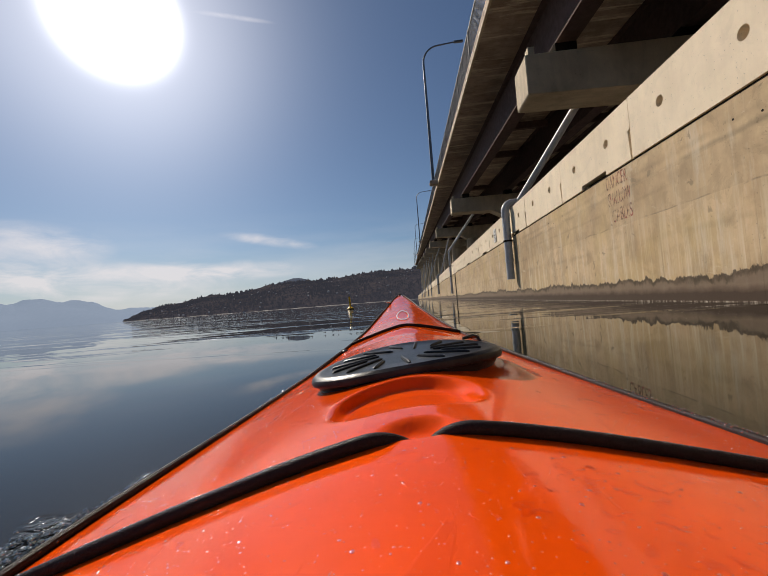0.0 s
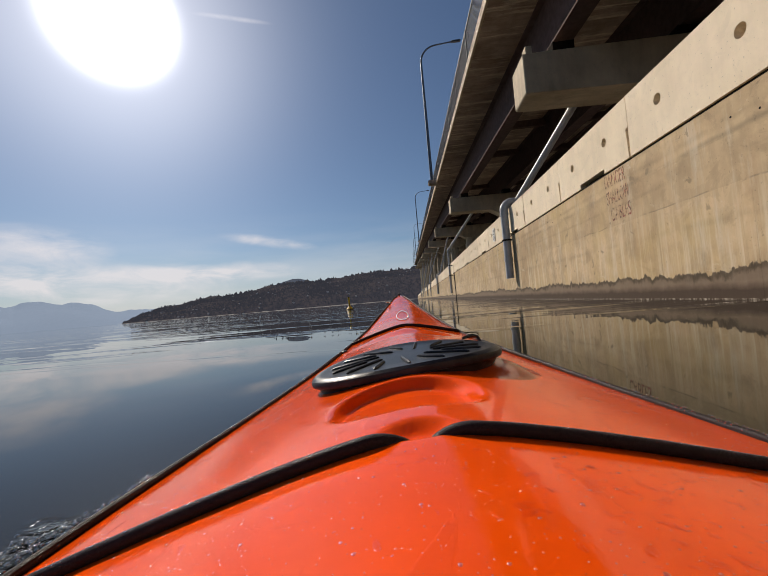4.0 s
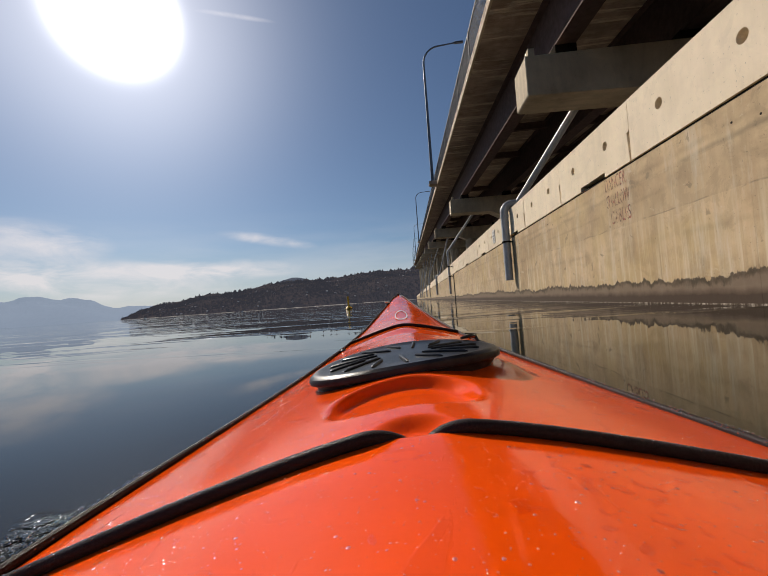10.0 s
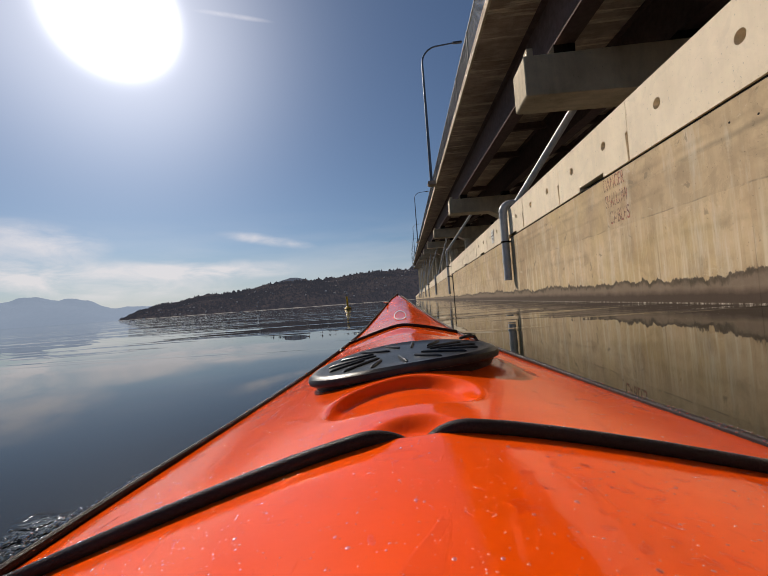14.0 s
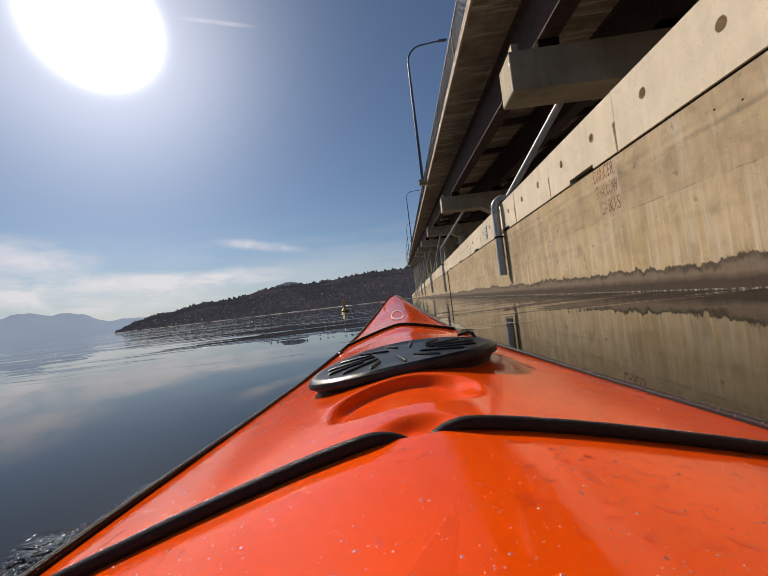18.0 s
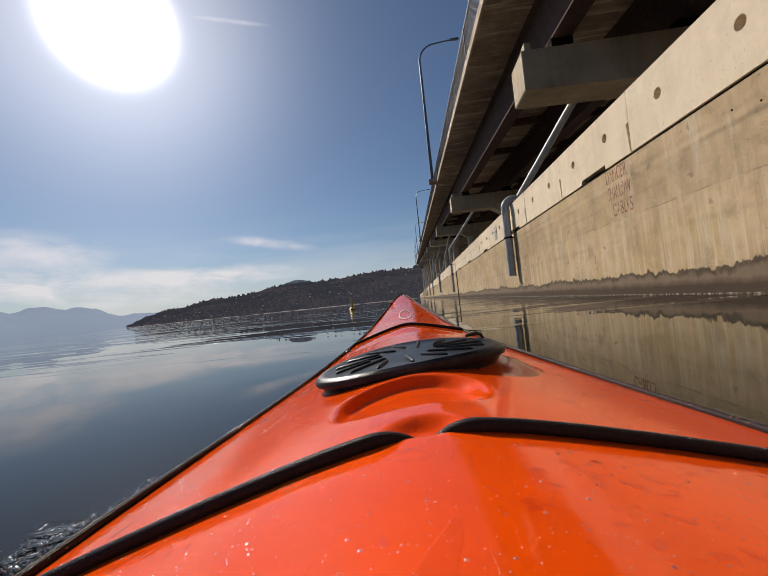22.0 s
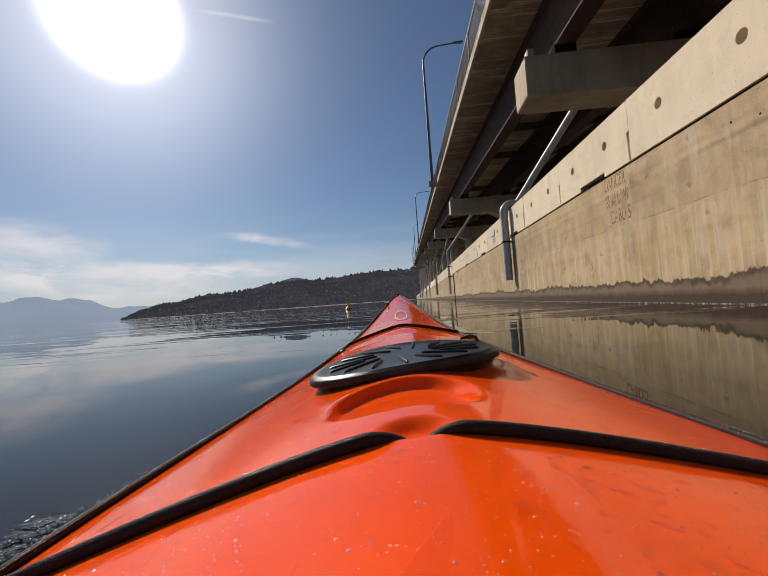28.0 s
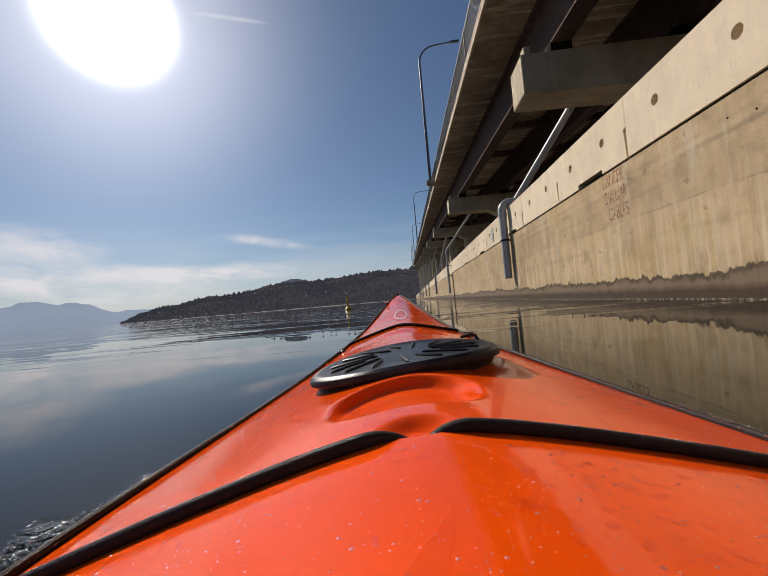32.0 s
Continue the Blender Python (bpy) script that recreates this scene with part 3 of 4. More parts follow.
# ---------------------------------------------------------------- buoys
def buoy(x, y, scale=1.0, lean=0.0):
    ob = empty("marker_buoy", (x, y, 0))
    ob.rotation_euler = (0, radians(lean), 0)
    tagged(ob, "yellow plastic marker buoy with a tall post, afloat on the lake", "buoy", "yellow buoys")
    bm = bmesh.new()
    lathe(bm, [(0.40 * scale, -0.12 * scale), (0.44 * scale, -0.06 * scale), (0.44 * scale, 0.06 * scale), (0.40 * scale, 0.10 * scale)])
    part("collar", bm, BUOYDARK, ob, "dirty dark float collar", True)
    bm = bmesh.new()
    lathe(bm, [(0.40 * scale, 0.10 * scale), (0.34 * scale, 0.17 * scale), (0.20 * scale, 0.30 * scale), (0.12 * scale, 0.37 * scale)])
    part("float", bm, BUOY, ob, smooth=True)
    bm = bmesh.new()
    lathe(bm, [(0.105 * scale, 0.36 * scale), (0.105 * scale, 1.42 * scale), (0.095 * scale, 1.45 * scale)], 20)
    part("post", bm, BUOY, ob, smooth=True)
    bm = bmesh.new()
    lathe(bm, [(0.03 * scale, 1.45 * scale), (0.03 * scale, 1.49 * scale)], 10)
    part("cap_knob", bm, DARK, ob)


# ---------------------------------------------------------------- sign
def sign(y):
    ob = empty("warning_sign", (WALL_X - 0.012, y, 2.27))
    tagged(ob, "small worn white metal sign screwed to a precast panel", "sign")
    w, h = 0.36, 0.46
    bm = bmesh.new()
    box(bm, -0.004, 0.012, -w / 2, w / 2, -h / 2, h / 2)
    bmesh.ops.bevel(bm, geom=[e for e in bm.edges if abs(e.verts[0].co.x - e.verts[1].co.x) > 0.01], offset=0.03, segments=3, affect="EDGES")
    part("plate", bm, SIGNWHITE, ob)
    for text, size, z in (("NO", 0.085, 0.10), ("TRESPASSING", 0.052, 0.0)):
        cu = bpy.data.curves.new("lettering", "FONT")
        cu.body, cu.size, cu.align_x, cu.extrude = text, size, "CENTER", 0.001
        tmp = bpy.data.objects.new("lettering", cu)
        me = bpy.data.meshes.new_from_object(tmp)
        bpy.data.objects.remove(tmp)
        me.materials.append(INK)
        o = new("lettering", me)
        o.matrix_basis = Matrix.Translation((-0.006, 0, z)) @ pose(0, 0, 0, 90, 0, -90)
        o.parent = ob
    bm = bmesh.new()
    for i, n in enumerate((0.24, 0.28, 0.2)):
        box(bm, -0.0065, -0.0045, -n / 2, n / 2, -0.07 - 0.045 * i, -0.052 - 0.045 * i)
    part("small_print", bm, INK, ob)
    for z in (h / 2 - 0.03, -h / 2 + 0.03):
        bm = bmesh.new()
        tube(bm, [(-0.01, 0, z), (0.005, 0, z)], 0.012, 8)
        part("screw", bm, DARK, ob)


# ---------------------------------------------------------------- kayak
def hull_material(name, base):
    k = Mat(name, base, 0.15, spec=0.22)
    worn = k.ramp(k.noise(7, 5, 0.6, where=k.obj), (0.35, tuple(v * 0.90 for v in base)), (0.68, tuple(min(1, v * 1.06) for v in base)))
    film = k.ramp(k.noise(26, 4, 0.6, where=k.obj, stretch=(1.0, 0.5, 1.0), warp=0.9), (0.585, 0.0), (0.625, 1.0))
    k.color(k.mix(k.math("MULTIPLY", film, 0.22), worn, (0.66, 0.050, 0.002)))
    k.rough(k.mix(film, k.ramp(k.noise(11, 4, 0.6, where=k.obj), (0.35, 0.07), (0.7, 0.15)), (0.05, 0.05, 0.05)))
    k.bump(k.noise(11, 3, 0.5, where=k.obj), 0.12, 0.003)
    k.bump(k.noise(150, 2, 0.5, where=k.obj), 0.10, 0.001)
    k.bump(film, 0.16, 0.0006)
    return k.m


ORANGE = hull_material("orange_kayak_plastic", (0.95, 0.088, 0.002))
RUBBER = plain("black_hatch_rubber", (0.028, 0.029, 0.034), 0.34, 0.0, 0.5, 30.0, 0.10, spec=0.22)
WHITE = plain("white_decal", (0.75, 0.70, 0.68), 0.5)


def cord_material():
    k = Mat("black_braided_cord", (0.016, 0.013, 0.012), 0.6, spec=0.16)
    v = k.nt.nodes.new("ShaderNodeTexVoronoi")
    v.inputs["Scale"].default_value = 1300.0
    k.link(k.obj, v.inputs["Vector"])
    k.color(k.ramp(k.noise(1500, 2, 0.5, where=k.obj), (0.4, (0.022, 0.016, 0.016)), (0.75, (0.044, 0.030, 0.028))))
    k.rough(k.ramp(k.noise(1100, 2, 0.5, where=k.obj), (0.40, 0.35), (0.58, 0.85)))
    k.bump(v.outputs["Distance"], 0.5, 0.0004)
    return k.m


CORD = cord_material()


STATIONS = [  # along the boat: half beam, sheer height, ridge height
    (-2.10, 0.01, 0.270, 0.275), (-1.60, 0.16, 0.190, 0.215), (-0.80, 0.275, 0.155, 0.222), (0.00, 0.290, 0.150, 0.226),
    (0.235, 0.276, 0.150, 0.220), (0.36, 0.263, 0.150, 0.214), (0.47, 0.248, 0.151, 0.210), (0.69, 0.217, 0.155, 0.207),
    (0.80, 0.200, 0.158, 0.206), (1.06, 0.170, 0.166, 0.206), (1.40, 0.136, 0.185, 0.218), (1.90, 0.086, 0.232, 0.256),
    (2.25, 0.032, 0.286, 0.296), (2.36, 0.004, 0.303, 0.304),
]


def station(v):
    """Half beam, sheer and ridge at v metres along the boat, smoothed between the stations."""
    xs = [s[0] for s in STATIONS]
    got = []
    for c in (1, 2, 3):
        ys = [s[c] for s in STATIONS]
        got.append(float(np.mean([np.interp(v + d, xs, ys) for d in (-0.06, -0.03, 0.0, 0.03, 0.06)])))
    return got


def deck_z(u, v):
    """The deck's height at u across and v along, with its moulded hollows."""
    w, zs, zr = station(v)
    s = min(1.0, abs(u) / max(w, 1e-4))
    z = zs + (zr - zs) * (1.0 - ((s * s + 0.016) ** 0.58 - 0.0909) / 0.9184)   # flat sides, a rounded ridge
    # the low coaming under the hatch
    e = math.hypot((u + 0.006) / 0.130, (v - 0.532) / 0.100)
    if e < 1.35:
        f = min(1.0, (1.35 - e) / 0.35)
        z += f * f * (3 - 2 * f) * max(0.0, 0.198 + 0.055 * u - 0.65 * u * u - z)
    # the dished hollow behind the hatch, deepest at its far end
    e = (abs((u + 0.0085) / 0.0735) ** 2.7 + abs((v - 0.353) / 0.067) ** 2.7) ** (1 / 2.7)
    if e < 1.0:
        f = min(1.0, (1.0 - e) / (0.18 + 0.20 * max(0.0, (u + 0.0085) / 0.0735)))
        z -= 0.013 * f * f * (3 - 2 * f) * (0.55 + 0.45 * max(0.0, min(1.0, (v - 0.30) / 0.08)))
    # the notch through which the deck cord runs
    e = math.hypot((u + 0.004) / 0.029, (v - 0.238) / 0.023)
    if e < 1.0:
        f = min(1.0, (1.0 - e) / 0.75)
        z -= 0.0085 * f * f * (3 - 2 * f)
    # raised shoulder before the bow
    e = (v - 1.02) / 0.07
    if abs(e) < 1:
        z += 0.006 * (1 - e * e) ** 2 * (1 - s)
    return z


def kayak():
    ob = empty("kayak", (0.0177, 0.0041, -0.0397))
    ob.rotation_euler = (radians(0.739), radians(-2.328), radians(2.281))
    tagged(ob, "wet orange plastic kayak fore deck with black cords and hatch", "kayak")
    vs_along = list(np.arange(-2.1, -0.25, 0.1)) + list(np.arange(-0.25, 0.19, 0.0055)) + list(np.arange(0.19, 0.46, 0.0024)) + list(np.arange(0.46, 0.70, 0.0045)) + list(np.arange(0.70, 2.36, 0.02)) + [2.36]
    cols = [math.copysign(abs(i / 90) ** 1.35, i) for i in range(-90, 91)]
    bm = bmesh.new()
    rows = [[bm.verts.new((s * station(v)[0], v, deck_z(s * station(v)[0], v))) for s in cols] for v in vs_along]
    for a, b in zip(rows, rows[1:]):
        for i in range(len(cols) - 1):
            bm.faces.new((a[i], a[i + 1], b[i + 1], b[i]))
    part("deck", bm, ORANGE, ob, "glossy orange plastic deck", True, sharp=0)
    bm = bmesh.new()
    rows = []
    for v in vs_along[::3] + [2.36]:
        w, zs, zr = station(v)
        keel = -0.11 if -1.5 < v < 1.6 else -0.11 + 0.40 * min(1.0, (abs(v + (0.05 if v < 0 else 0)) - 1.5) / 0.86) ** 1.6
        ring = [(1.0, 0.0), (1.035, 0.10), (1.0, 0.3), (0.86, 0.62), (0.5, 0.9), (0.0, 1.0)]
        prof = [(w * a, zs + (keel - zs) * b) for a, b in ring]
        rows.append([bm.verts.new((x, v, z)) for x, z in prof] + [bm.verts.new((-x, v, z)) for x, z in prof[-2::-1]])
    for a, b in zip(rows, rows[1:]):
        for i in range(len(a) - 1):
            bm.faces.new((a[i], a[i + 1], b[i + 1], b[i]))
    part("hull", bm, ORANGE, ob, "orange plastic hull", True)
    # the perimeter cord on both sides
    for side, name in ((-1, "edge_cord"), (1, "edge_cord")):
        path = []
        for v in np.arange(-1.5, 2.30, 0.03):
            w, zs, zr = station(v)
            path.append((side * (w - 0.001), v, zs + 0.003 + 0.0012 * math.sin(v * 9 + side)))
        bm = bmesh.new()
        tube(bm, path, 0.0038, 10)
        part(name, bm, CORD, ob, "wet black cord along the deck's edge", True)

    # deck cords across the boat
    def cross_cord(v0, u0, u1, r, dive=0.0, skew=0.0):
        """A cord over the deck from u0 to u1; it dives into the notch at its inner end."""
        path, n = [], 60
        for i in range(n + 1):
            u = u0 + (u1 - u0) * i / n
            v = v0 - skew * abs(u)
            d = max(0.0, 1.0 - (n - i) / 6.0) if dive else 0.0
            path.append((u, v + 0.004 * d, deck_z(u, v) + r * 0.85 - dive * d * d))
        bm = bmesh.new()
        tube(bm, path, r, 12)
        part("deck_cord", bm, CORD, ob, "thick black deck cord", True)

    cross_cord(0.2185, -0.279, -0.010, 0.0043, 0.010, 0.050)
    cross_cord(0.2190, 0.279, 0.003, 0.0041, 0.010, -0.036)
    cross_cord(1.13, -0.158, 0.158, 0.0044)
    # hatch
    hatch = empty("hatch_cover", (-0.006, 0.532, 0), ob)
    hatch.rotation_euler = (0, 0, radians(6))
    hatch["label"] = "black rubber oval hatch cover with raised ribs"
    A, B = 0.127, 0.098
    sag = lambda x: -0.003 - 0.0105 * (x / A) ** 2 + 0.046 * x

    def oval(bm, prof, n=56):
        rings = [[bm.verts.new((A * k * math.cos(t), B * k * math.sin(t), z + sag(A * k * math.cos(t)))) for t in (2 * math.pi * j / n for j in range(n))] for k, z in prof]
        for a, b in zip(rings, rings[1:]):
            for j in range(n):
                bm.faces.new((a[j], a[(j + 1) % n], b[(j + 1) % n], b[j]))
        bm.faces.new(rings[-1])

    bm = bmesh.new()
    oval(bm, [(0.90, 0.180), (0.92, 0.200), (0.97, 0.210), (0.99, 0.213), (1.02, 0.214), (1.03, 0.218), (1.02, 0.222), (0.98, 0.225), (0.92, 0.2250), (0.88, 0.2236), (0.6, 0.2232), (0.2, 0.2236)])
    part("lid", bm, RUBBER, hatch, smooth=True)
    for i in range(15):
        t = 2 * math.pi * i / 15 + 0.3
        for k0, k1 in ((0.30 + 0.12 * (i % 2), 0.82),):
            bm = bmesh.new()
            p0 = Vector((A * k0 * math.cos(t), B * k0 * math.sin(t), 0.2242))
            p0.z += sag(p0.x)
            p1 = Vector((A * k1 * math.cos(t + 0.18), B * k1 * math.sin(t + 0.18), 0.2242))
            p1.z += sag(p1.x)
            tube(bm, [p0, p0.lerp(p1, 0.08), p0.lerp(p1, 0.92), p1], [0.0008, 0.0021, 0.0024, 0.0009], 8)
            part("rib", bm, RUBBER, hatch, smooth=True)
    bm = bmesh.new()
    tube(bm, [(0.095, 0.050, 0.2235), (0.112, 0.055, 0.225), (0.120, 0.058, 0.222), (0.124, 0.054, 0.214)], [0.002, 0.0032, 0.003, 0.002], 8)
    part("strap", bm, RUBBER, hatch, "black pull strap", True)
    # round emblem before the bow
    bm = bmesh.new()
    n = 40
    v0, ru, rv = 1.46, 0.024, 0.15
    for k in (0.84, 1.0):
        for j in range(n):
            t = 2 * math.pi * j / n
            u, v = ru * k * math.cos(t), v0 + rv * k * math.sin(t)
            bm.verts.new((u, v, deck_z(u, v) + 0.0025))
    bm.verts.ensure_lookup_table()
    for j in range(n):
        bm.faces.new([bm.verts[i] for i in (j, (j + 1) % n, n + (j + 1) % n, n + j)])
    part("emblem", bm, WHITE, ob, "pale ring emblem")
    # grab loop at the bow
    bm = bmesh.new()
    tube(bm, [(-0.012, 2.27, 0.296), (-0.03, 2.24, 0.285), (-0.045, 2.16, 0.262), (-0.05, 2.1, 0.245)], 0.006, 8)
    part("grab_loop", bm, CORD, ob, smooth=True)
    bm = bmesh.new()
    tube(bm, [(-0.050, 2.10, 0.262), (-0.064, 2.07, 0.268), (-0.076, 2.045, 0.270)], [0.003, 0.005, 0.003], 8)
    part("toggle", bm, WHITE, ob, "pale carrying toggle", True)
    bm = bmesh.new()
    lathe(bm, [(0.004, -0.012), (0.007, -0.006), (0.007, 0.003), (0.003, 0.006)], 12, (0, 2.30, 0.305))
    part("bow_fitting", bm, RUBBER, ob, smooth=True)
    # fittings that hold the edge cord
    for side in (-1, 1):
        for v in (1.02,):
            w, zs, zr = station(v)
            bm = bmesh.new()
            lathe(bm, [(0.008, -0.006), (0.009, 0.003), (0.006, 0.006), (0.002, 0.007)], 14, (side * (w - 0.010), v, zs + 0.002))
            part("cord_fitting", bm, RUBBER, ob, smooth=True)
    return ob


boat = kayak()


def clear_drop_material(name="clear_water_drop", rough=0.28, shine=0.20):
    """A clear bead: the plastic shows through it, its skin mirrors the sun."""
    m = bpy.data.materials.new(name)
    m.use_nodes = True
    nt = m.node_tree
    nt.nodes.remove(nt.nodes["Principled BSDF"])
    thin, skin, mix = nt.nodes.new("ShaderNodeBsdfTransparent"), nt.nodes.new("ShaderNodeBsdfGlossy"), nt.nodes.new("ShaderNodeMixShader")
    skin.inputs["Roughness"].default_value = rough
    mix.inputs[0].default_value = shine
    nt.links.new(thin.outputs[0], mix.inputs[1])
    nt.links.new(skin.outputs[0], mix.inputs[2])
    nt.links.new(mix.outputs[0], nt.nodes["Material Output"].inputs[0])
    return m


CLEAR = clear_drop_material()


def spray(name, count, seed, small, spread, power, tall, material, label):
    """Spray left on the deck: small domes scattered over it, all in one mesh."""
    rnd = random.Random(seed)
    verts, faces = [], []
    for i in range(count):
        v = rnd.uniform(0.02, 0.62) if i % 3 else rnd.uniform(0.02, 0.3)
        w = station(v)[0]
        u = rnd.uniform(-0.93, 0.93) * w
        if math.hypot(u / 0.15, (v - 0.53) / 0.12) < 1.1:
            continue
        r = small + spread * rnd.random() ** power
        z = deck_z(u, v) + 0.0001
        h0 = tall * rnd.uniform(0.7, 1.2)
        b = len(verts)
        for k, h in ((1.0, 0.0), (0.88, 0.42), (0.5, 0.80)):
            verts += [(u + r * k * math.cos(a), v + r * k * math.sin(a) * 1.15, z + r * h * h0) for a in (math.pi / 4 * j for j in range(8))]
        verts.append((u, v, z + r * h0 * 0.95))
        for ring in (0, 8):
            faces += [(b + ring + j, b + ring + (j + 1) % 8, b + ring + 8 + (j + 1) % 8, b + ring + 8 + j) for j in range(8)]
        faces += [(b + 16 + j, b + 16 + (j + 1) % 8, b + 24) for j in range(8)]
    me = bpy.data.meshes.new(name)
    me.from_pydata(verts, [], faces)
    me.materials.append(material)
    me.shade_smooth()
    ob = new(name, me)
    ob.parent = boat
    ob["kind"], ob["label"] = "stuff", label


def cord_beads():
    """Small beads of water clinging to the cords, where the sun catches them."""
    rnd = random.Random(31)
    verts, faces = [], []

    def bead(x, y, z, r):
        b = len(verts)
        for h in (-0.6, 0.0, 0.6):
            k = math.sqrt(1 - h * h)
            verts.extend((x + r * k * math.cos(a), y + r * k * math.sin(a), z + r * h) for a in (math.pi / 3 * j for j in range(6)))
        verts.append((x, y, z + r))
        for ring in (0, 6):
            faces.extend((b + ring + j, b + ring + (j + 1) % 6, b + ring + 6 + (j + 1) % 6, b + ring + 6 + j) for j in range(6))
        faces.extend((b + 12 + j, b + 12 + (j + 1) % 6, b + 18) for j in range(6))

    for i in range(1500):
        side = 1 if i % 2 else -1
        v = 0.02 + 1.1 * rnd.random() ** 1.6
        w, zs, zr = station(v)
        a = rnd.uniform(20, 150)
        bead(side * (w - 0.001) + 0.0038 * math.cos(radians(a)), v, zs + 0.003 + 0.0038 * math.sin(radians(a)), 0.0003 + 0.0009 * rnd.random() ** 2)
    for i in range(2600):
        u = rnd.uniform(-0.275, 0.275)
        if -0.055 < u < 0.042:
            continue
        left = u < 0
        v, r = (0.2185 - 0.050 * abs(u), 0.0043) if left else (0.2190 + 0.036 * u, 0.0041)
        a = rnd.gauss(78, 22)
        bead(u, v + r * math.cos(radians(a)), deck_z(u, v) + r * 0.85 + r * math.sin(radians(a)), 0.00015 + 0.0004 * rnd.random() ** 2)
    me = bpy.data.meshes.new("dew")
    me.from_pydata(verts, [], faces)
    me.materials.append(clear_drop_material("bead_skin", 0.12, 0.40))
    me.shade_smooth()
    ob = new("dew", me)
    ob.parent = boat
    ob["kind"], ob["label"] = "stuff", "tiny beads of water on the cords"


cord_beads()
spray("spray", 5600, 7, 0.00018, 0.00036, 3, 0.5, CLEAR, "fine beads of water on the plastic")
spray("splash", 2600, 21, 0.00036, 0.0007, 5, 0.32, clear_drop_material("bright_drop", 0.17, 0.36), "clear drops of water that catch the sun")


def wet_film():
    """Flat drops that have run together on the deck: irregular thin lenses of water."""
    rnd = random.Random(44)
    verts, faces = [], []
    n = 14
    for i in range(420):
        kind = i % 3
        if kind == 0:
            u, v = rnd.uniform(-0.24, -0.06), rnd.uniform(0.24, 0.46)
        elif kind == 1:
            u, v = rnd.gauss(0.075, 0.035), rnd.gauss(0.165, 0.03)
        else:
            u, v = rnd.uniform(-0.24, 0.24), rnd.uniform(0.03, 0.50)
        if abs(u) > 0.92 * station(v)[0] or math.hypot(u / 0.15, (v - 0.53) / 0.12) < 1.1 or abs(v - 0.214) < 0.012:
            continue
        r = 0.0007 + 0.0019 * rnd.random() ** 2.5
        tall, turn, long = 0.10 * rnd.uniform(0.7, 1.3), rnd.uniform(0, math.pi), rnd.uniform(1.0, 2.3)
        lump = [1 + 0.30 * rnd.uniform(-1, 1) for j in range(n)]
        lump = [(lump[j - 1] + 2 * lump[j] + lump[(j + 1) % n]) / 4 for j in range(n)]
        b = len(verts)
        for k, h in ((1.0, 0.0), (0.86, 0.55), (0.5, 0.92)):
            for j in range(n):
                a = 2 * math.pi * j / n
                p, q = r * k * lump[j] * math.cos(a) * long, r * k * lump[j] * math.sin(a)
                x, y = u + p * math.cos(turn) - q * math.sin(turn), v + p * math.sin(turn) + q * math.cos(turn)
                verts.append((x, y, deck_z(x, y) + 0.00012 + r * tall * h))
        verts.append((u, v, deck_z(u, v) + 0.00012 + r * tall))
        for ring in (0, n):
            faces += [(b + ring + j, b + ring + (j + 1) % n, b + ring + n + (j + 1) % n, b + ring + n + j) for j in range(n)]
        faces += [(b + 2 * n + j, b + 2 * n + (j + 1) % n, b + 3 * n) for j in range(n)]
    me = bpy.data.meshes.new("wet_film")
    me.from_pydata(verts, [], faces)
    skin = clear_drop_material("thin_water", 0.05, 0.055)
    skin.node_tree.nodes["Transparent BSDF"].inputs[0].default_value = (0.975, 0.905, 0.89, 1)
    me.materials.append(skin)
    me.shade_smooth()
    ob = new("wet_film", me)
    ob.parent = boat
    ob["kind"], ob["label"] = "stuff", "flat irregular drops of water on the plastic"


wet_film()


def bubbles():
    """Small bubbles thrown up where the hull pushes the water aside."""
    rnd = random.Random(9)
    verts, faces = [], []
    for i in range(520):
        y = 0.36 + 0.27 * rnd.random() ** 1.5
        x = -0.466 - abs(rnd.gauss(0, 0.05)) * max(0.10, 1.2 - 6.5 * (y - 0.36))
        r = 0.0010 + 0.0024 * rnd.random() ** 3
        b = len(verts)
        for k, h in ((1.0, -0.1), (0.85, 0.45), (0.45, 0.8)):
            verts += [(x + r * k * math.cos(a), y + r * k * math.sin(a), r * h * 0.8) for a in (math.pi / 4 * j for j in range(8))]
        verts.append((x, y, r * 0.72))
        for ring in (0, 8):
            faces += [(b + ring + j, b + ring + (j + 1) % 8, b + ring + 8 + (j + 1) % 8, b + ring + 8 + j) for j in range(8)]
        faces += [(b + 16 + j, b + 16 + (j + 1) % 8, b + 24) for j in range(8)]
    me = bpy.data.meshes.new("bubbles")
    me.from_pydata(verts, [], faces)
    me.materials.append(clear_drop_material("bubble_skin", 0.07, 0.30))
    me.shade_smooth()
    tagged(new("bubbles", me), "glinting bubbles on dark water beside the kayak", "bubbles", kind="stuff")


bubbles()

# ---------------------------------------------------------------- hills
def hazy_material(name, low, high, glow=None, amount=0.0):
    """A wooded slope in the distant backdrop, with emission standing in for haze."""
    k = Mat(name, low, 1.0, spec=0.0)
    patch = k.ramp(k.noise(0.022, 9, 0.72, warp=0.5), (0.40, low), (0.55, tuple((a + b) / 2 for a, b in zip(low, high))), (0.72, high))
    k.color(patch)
    # the emission paints the bluish haze of distance onto the surface
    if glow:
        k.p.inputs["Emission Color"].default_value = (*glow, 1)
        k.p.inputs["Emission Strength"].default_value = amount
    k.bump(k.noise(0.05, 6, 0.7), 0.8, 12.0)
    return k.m


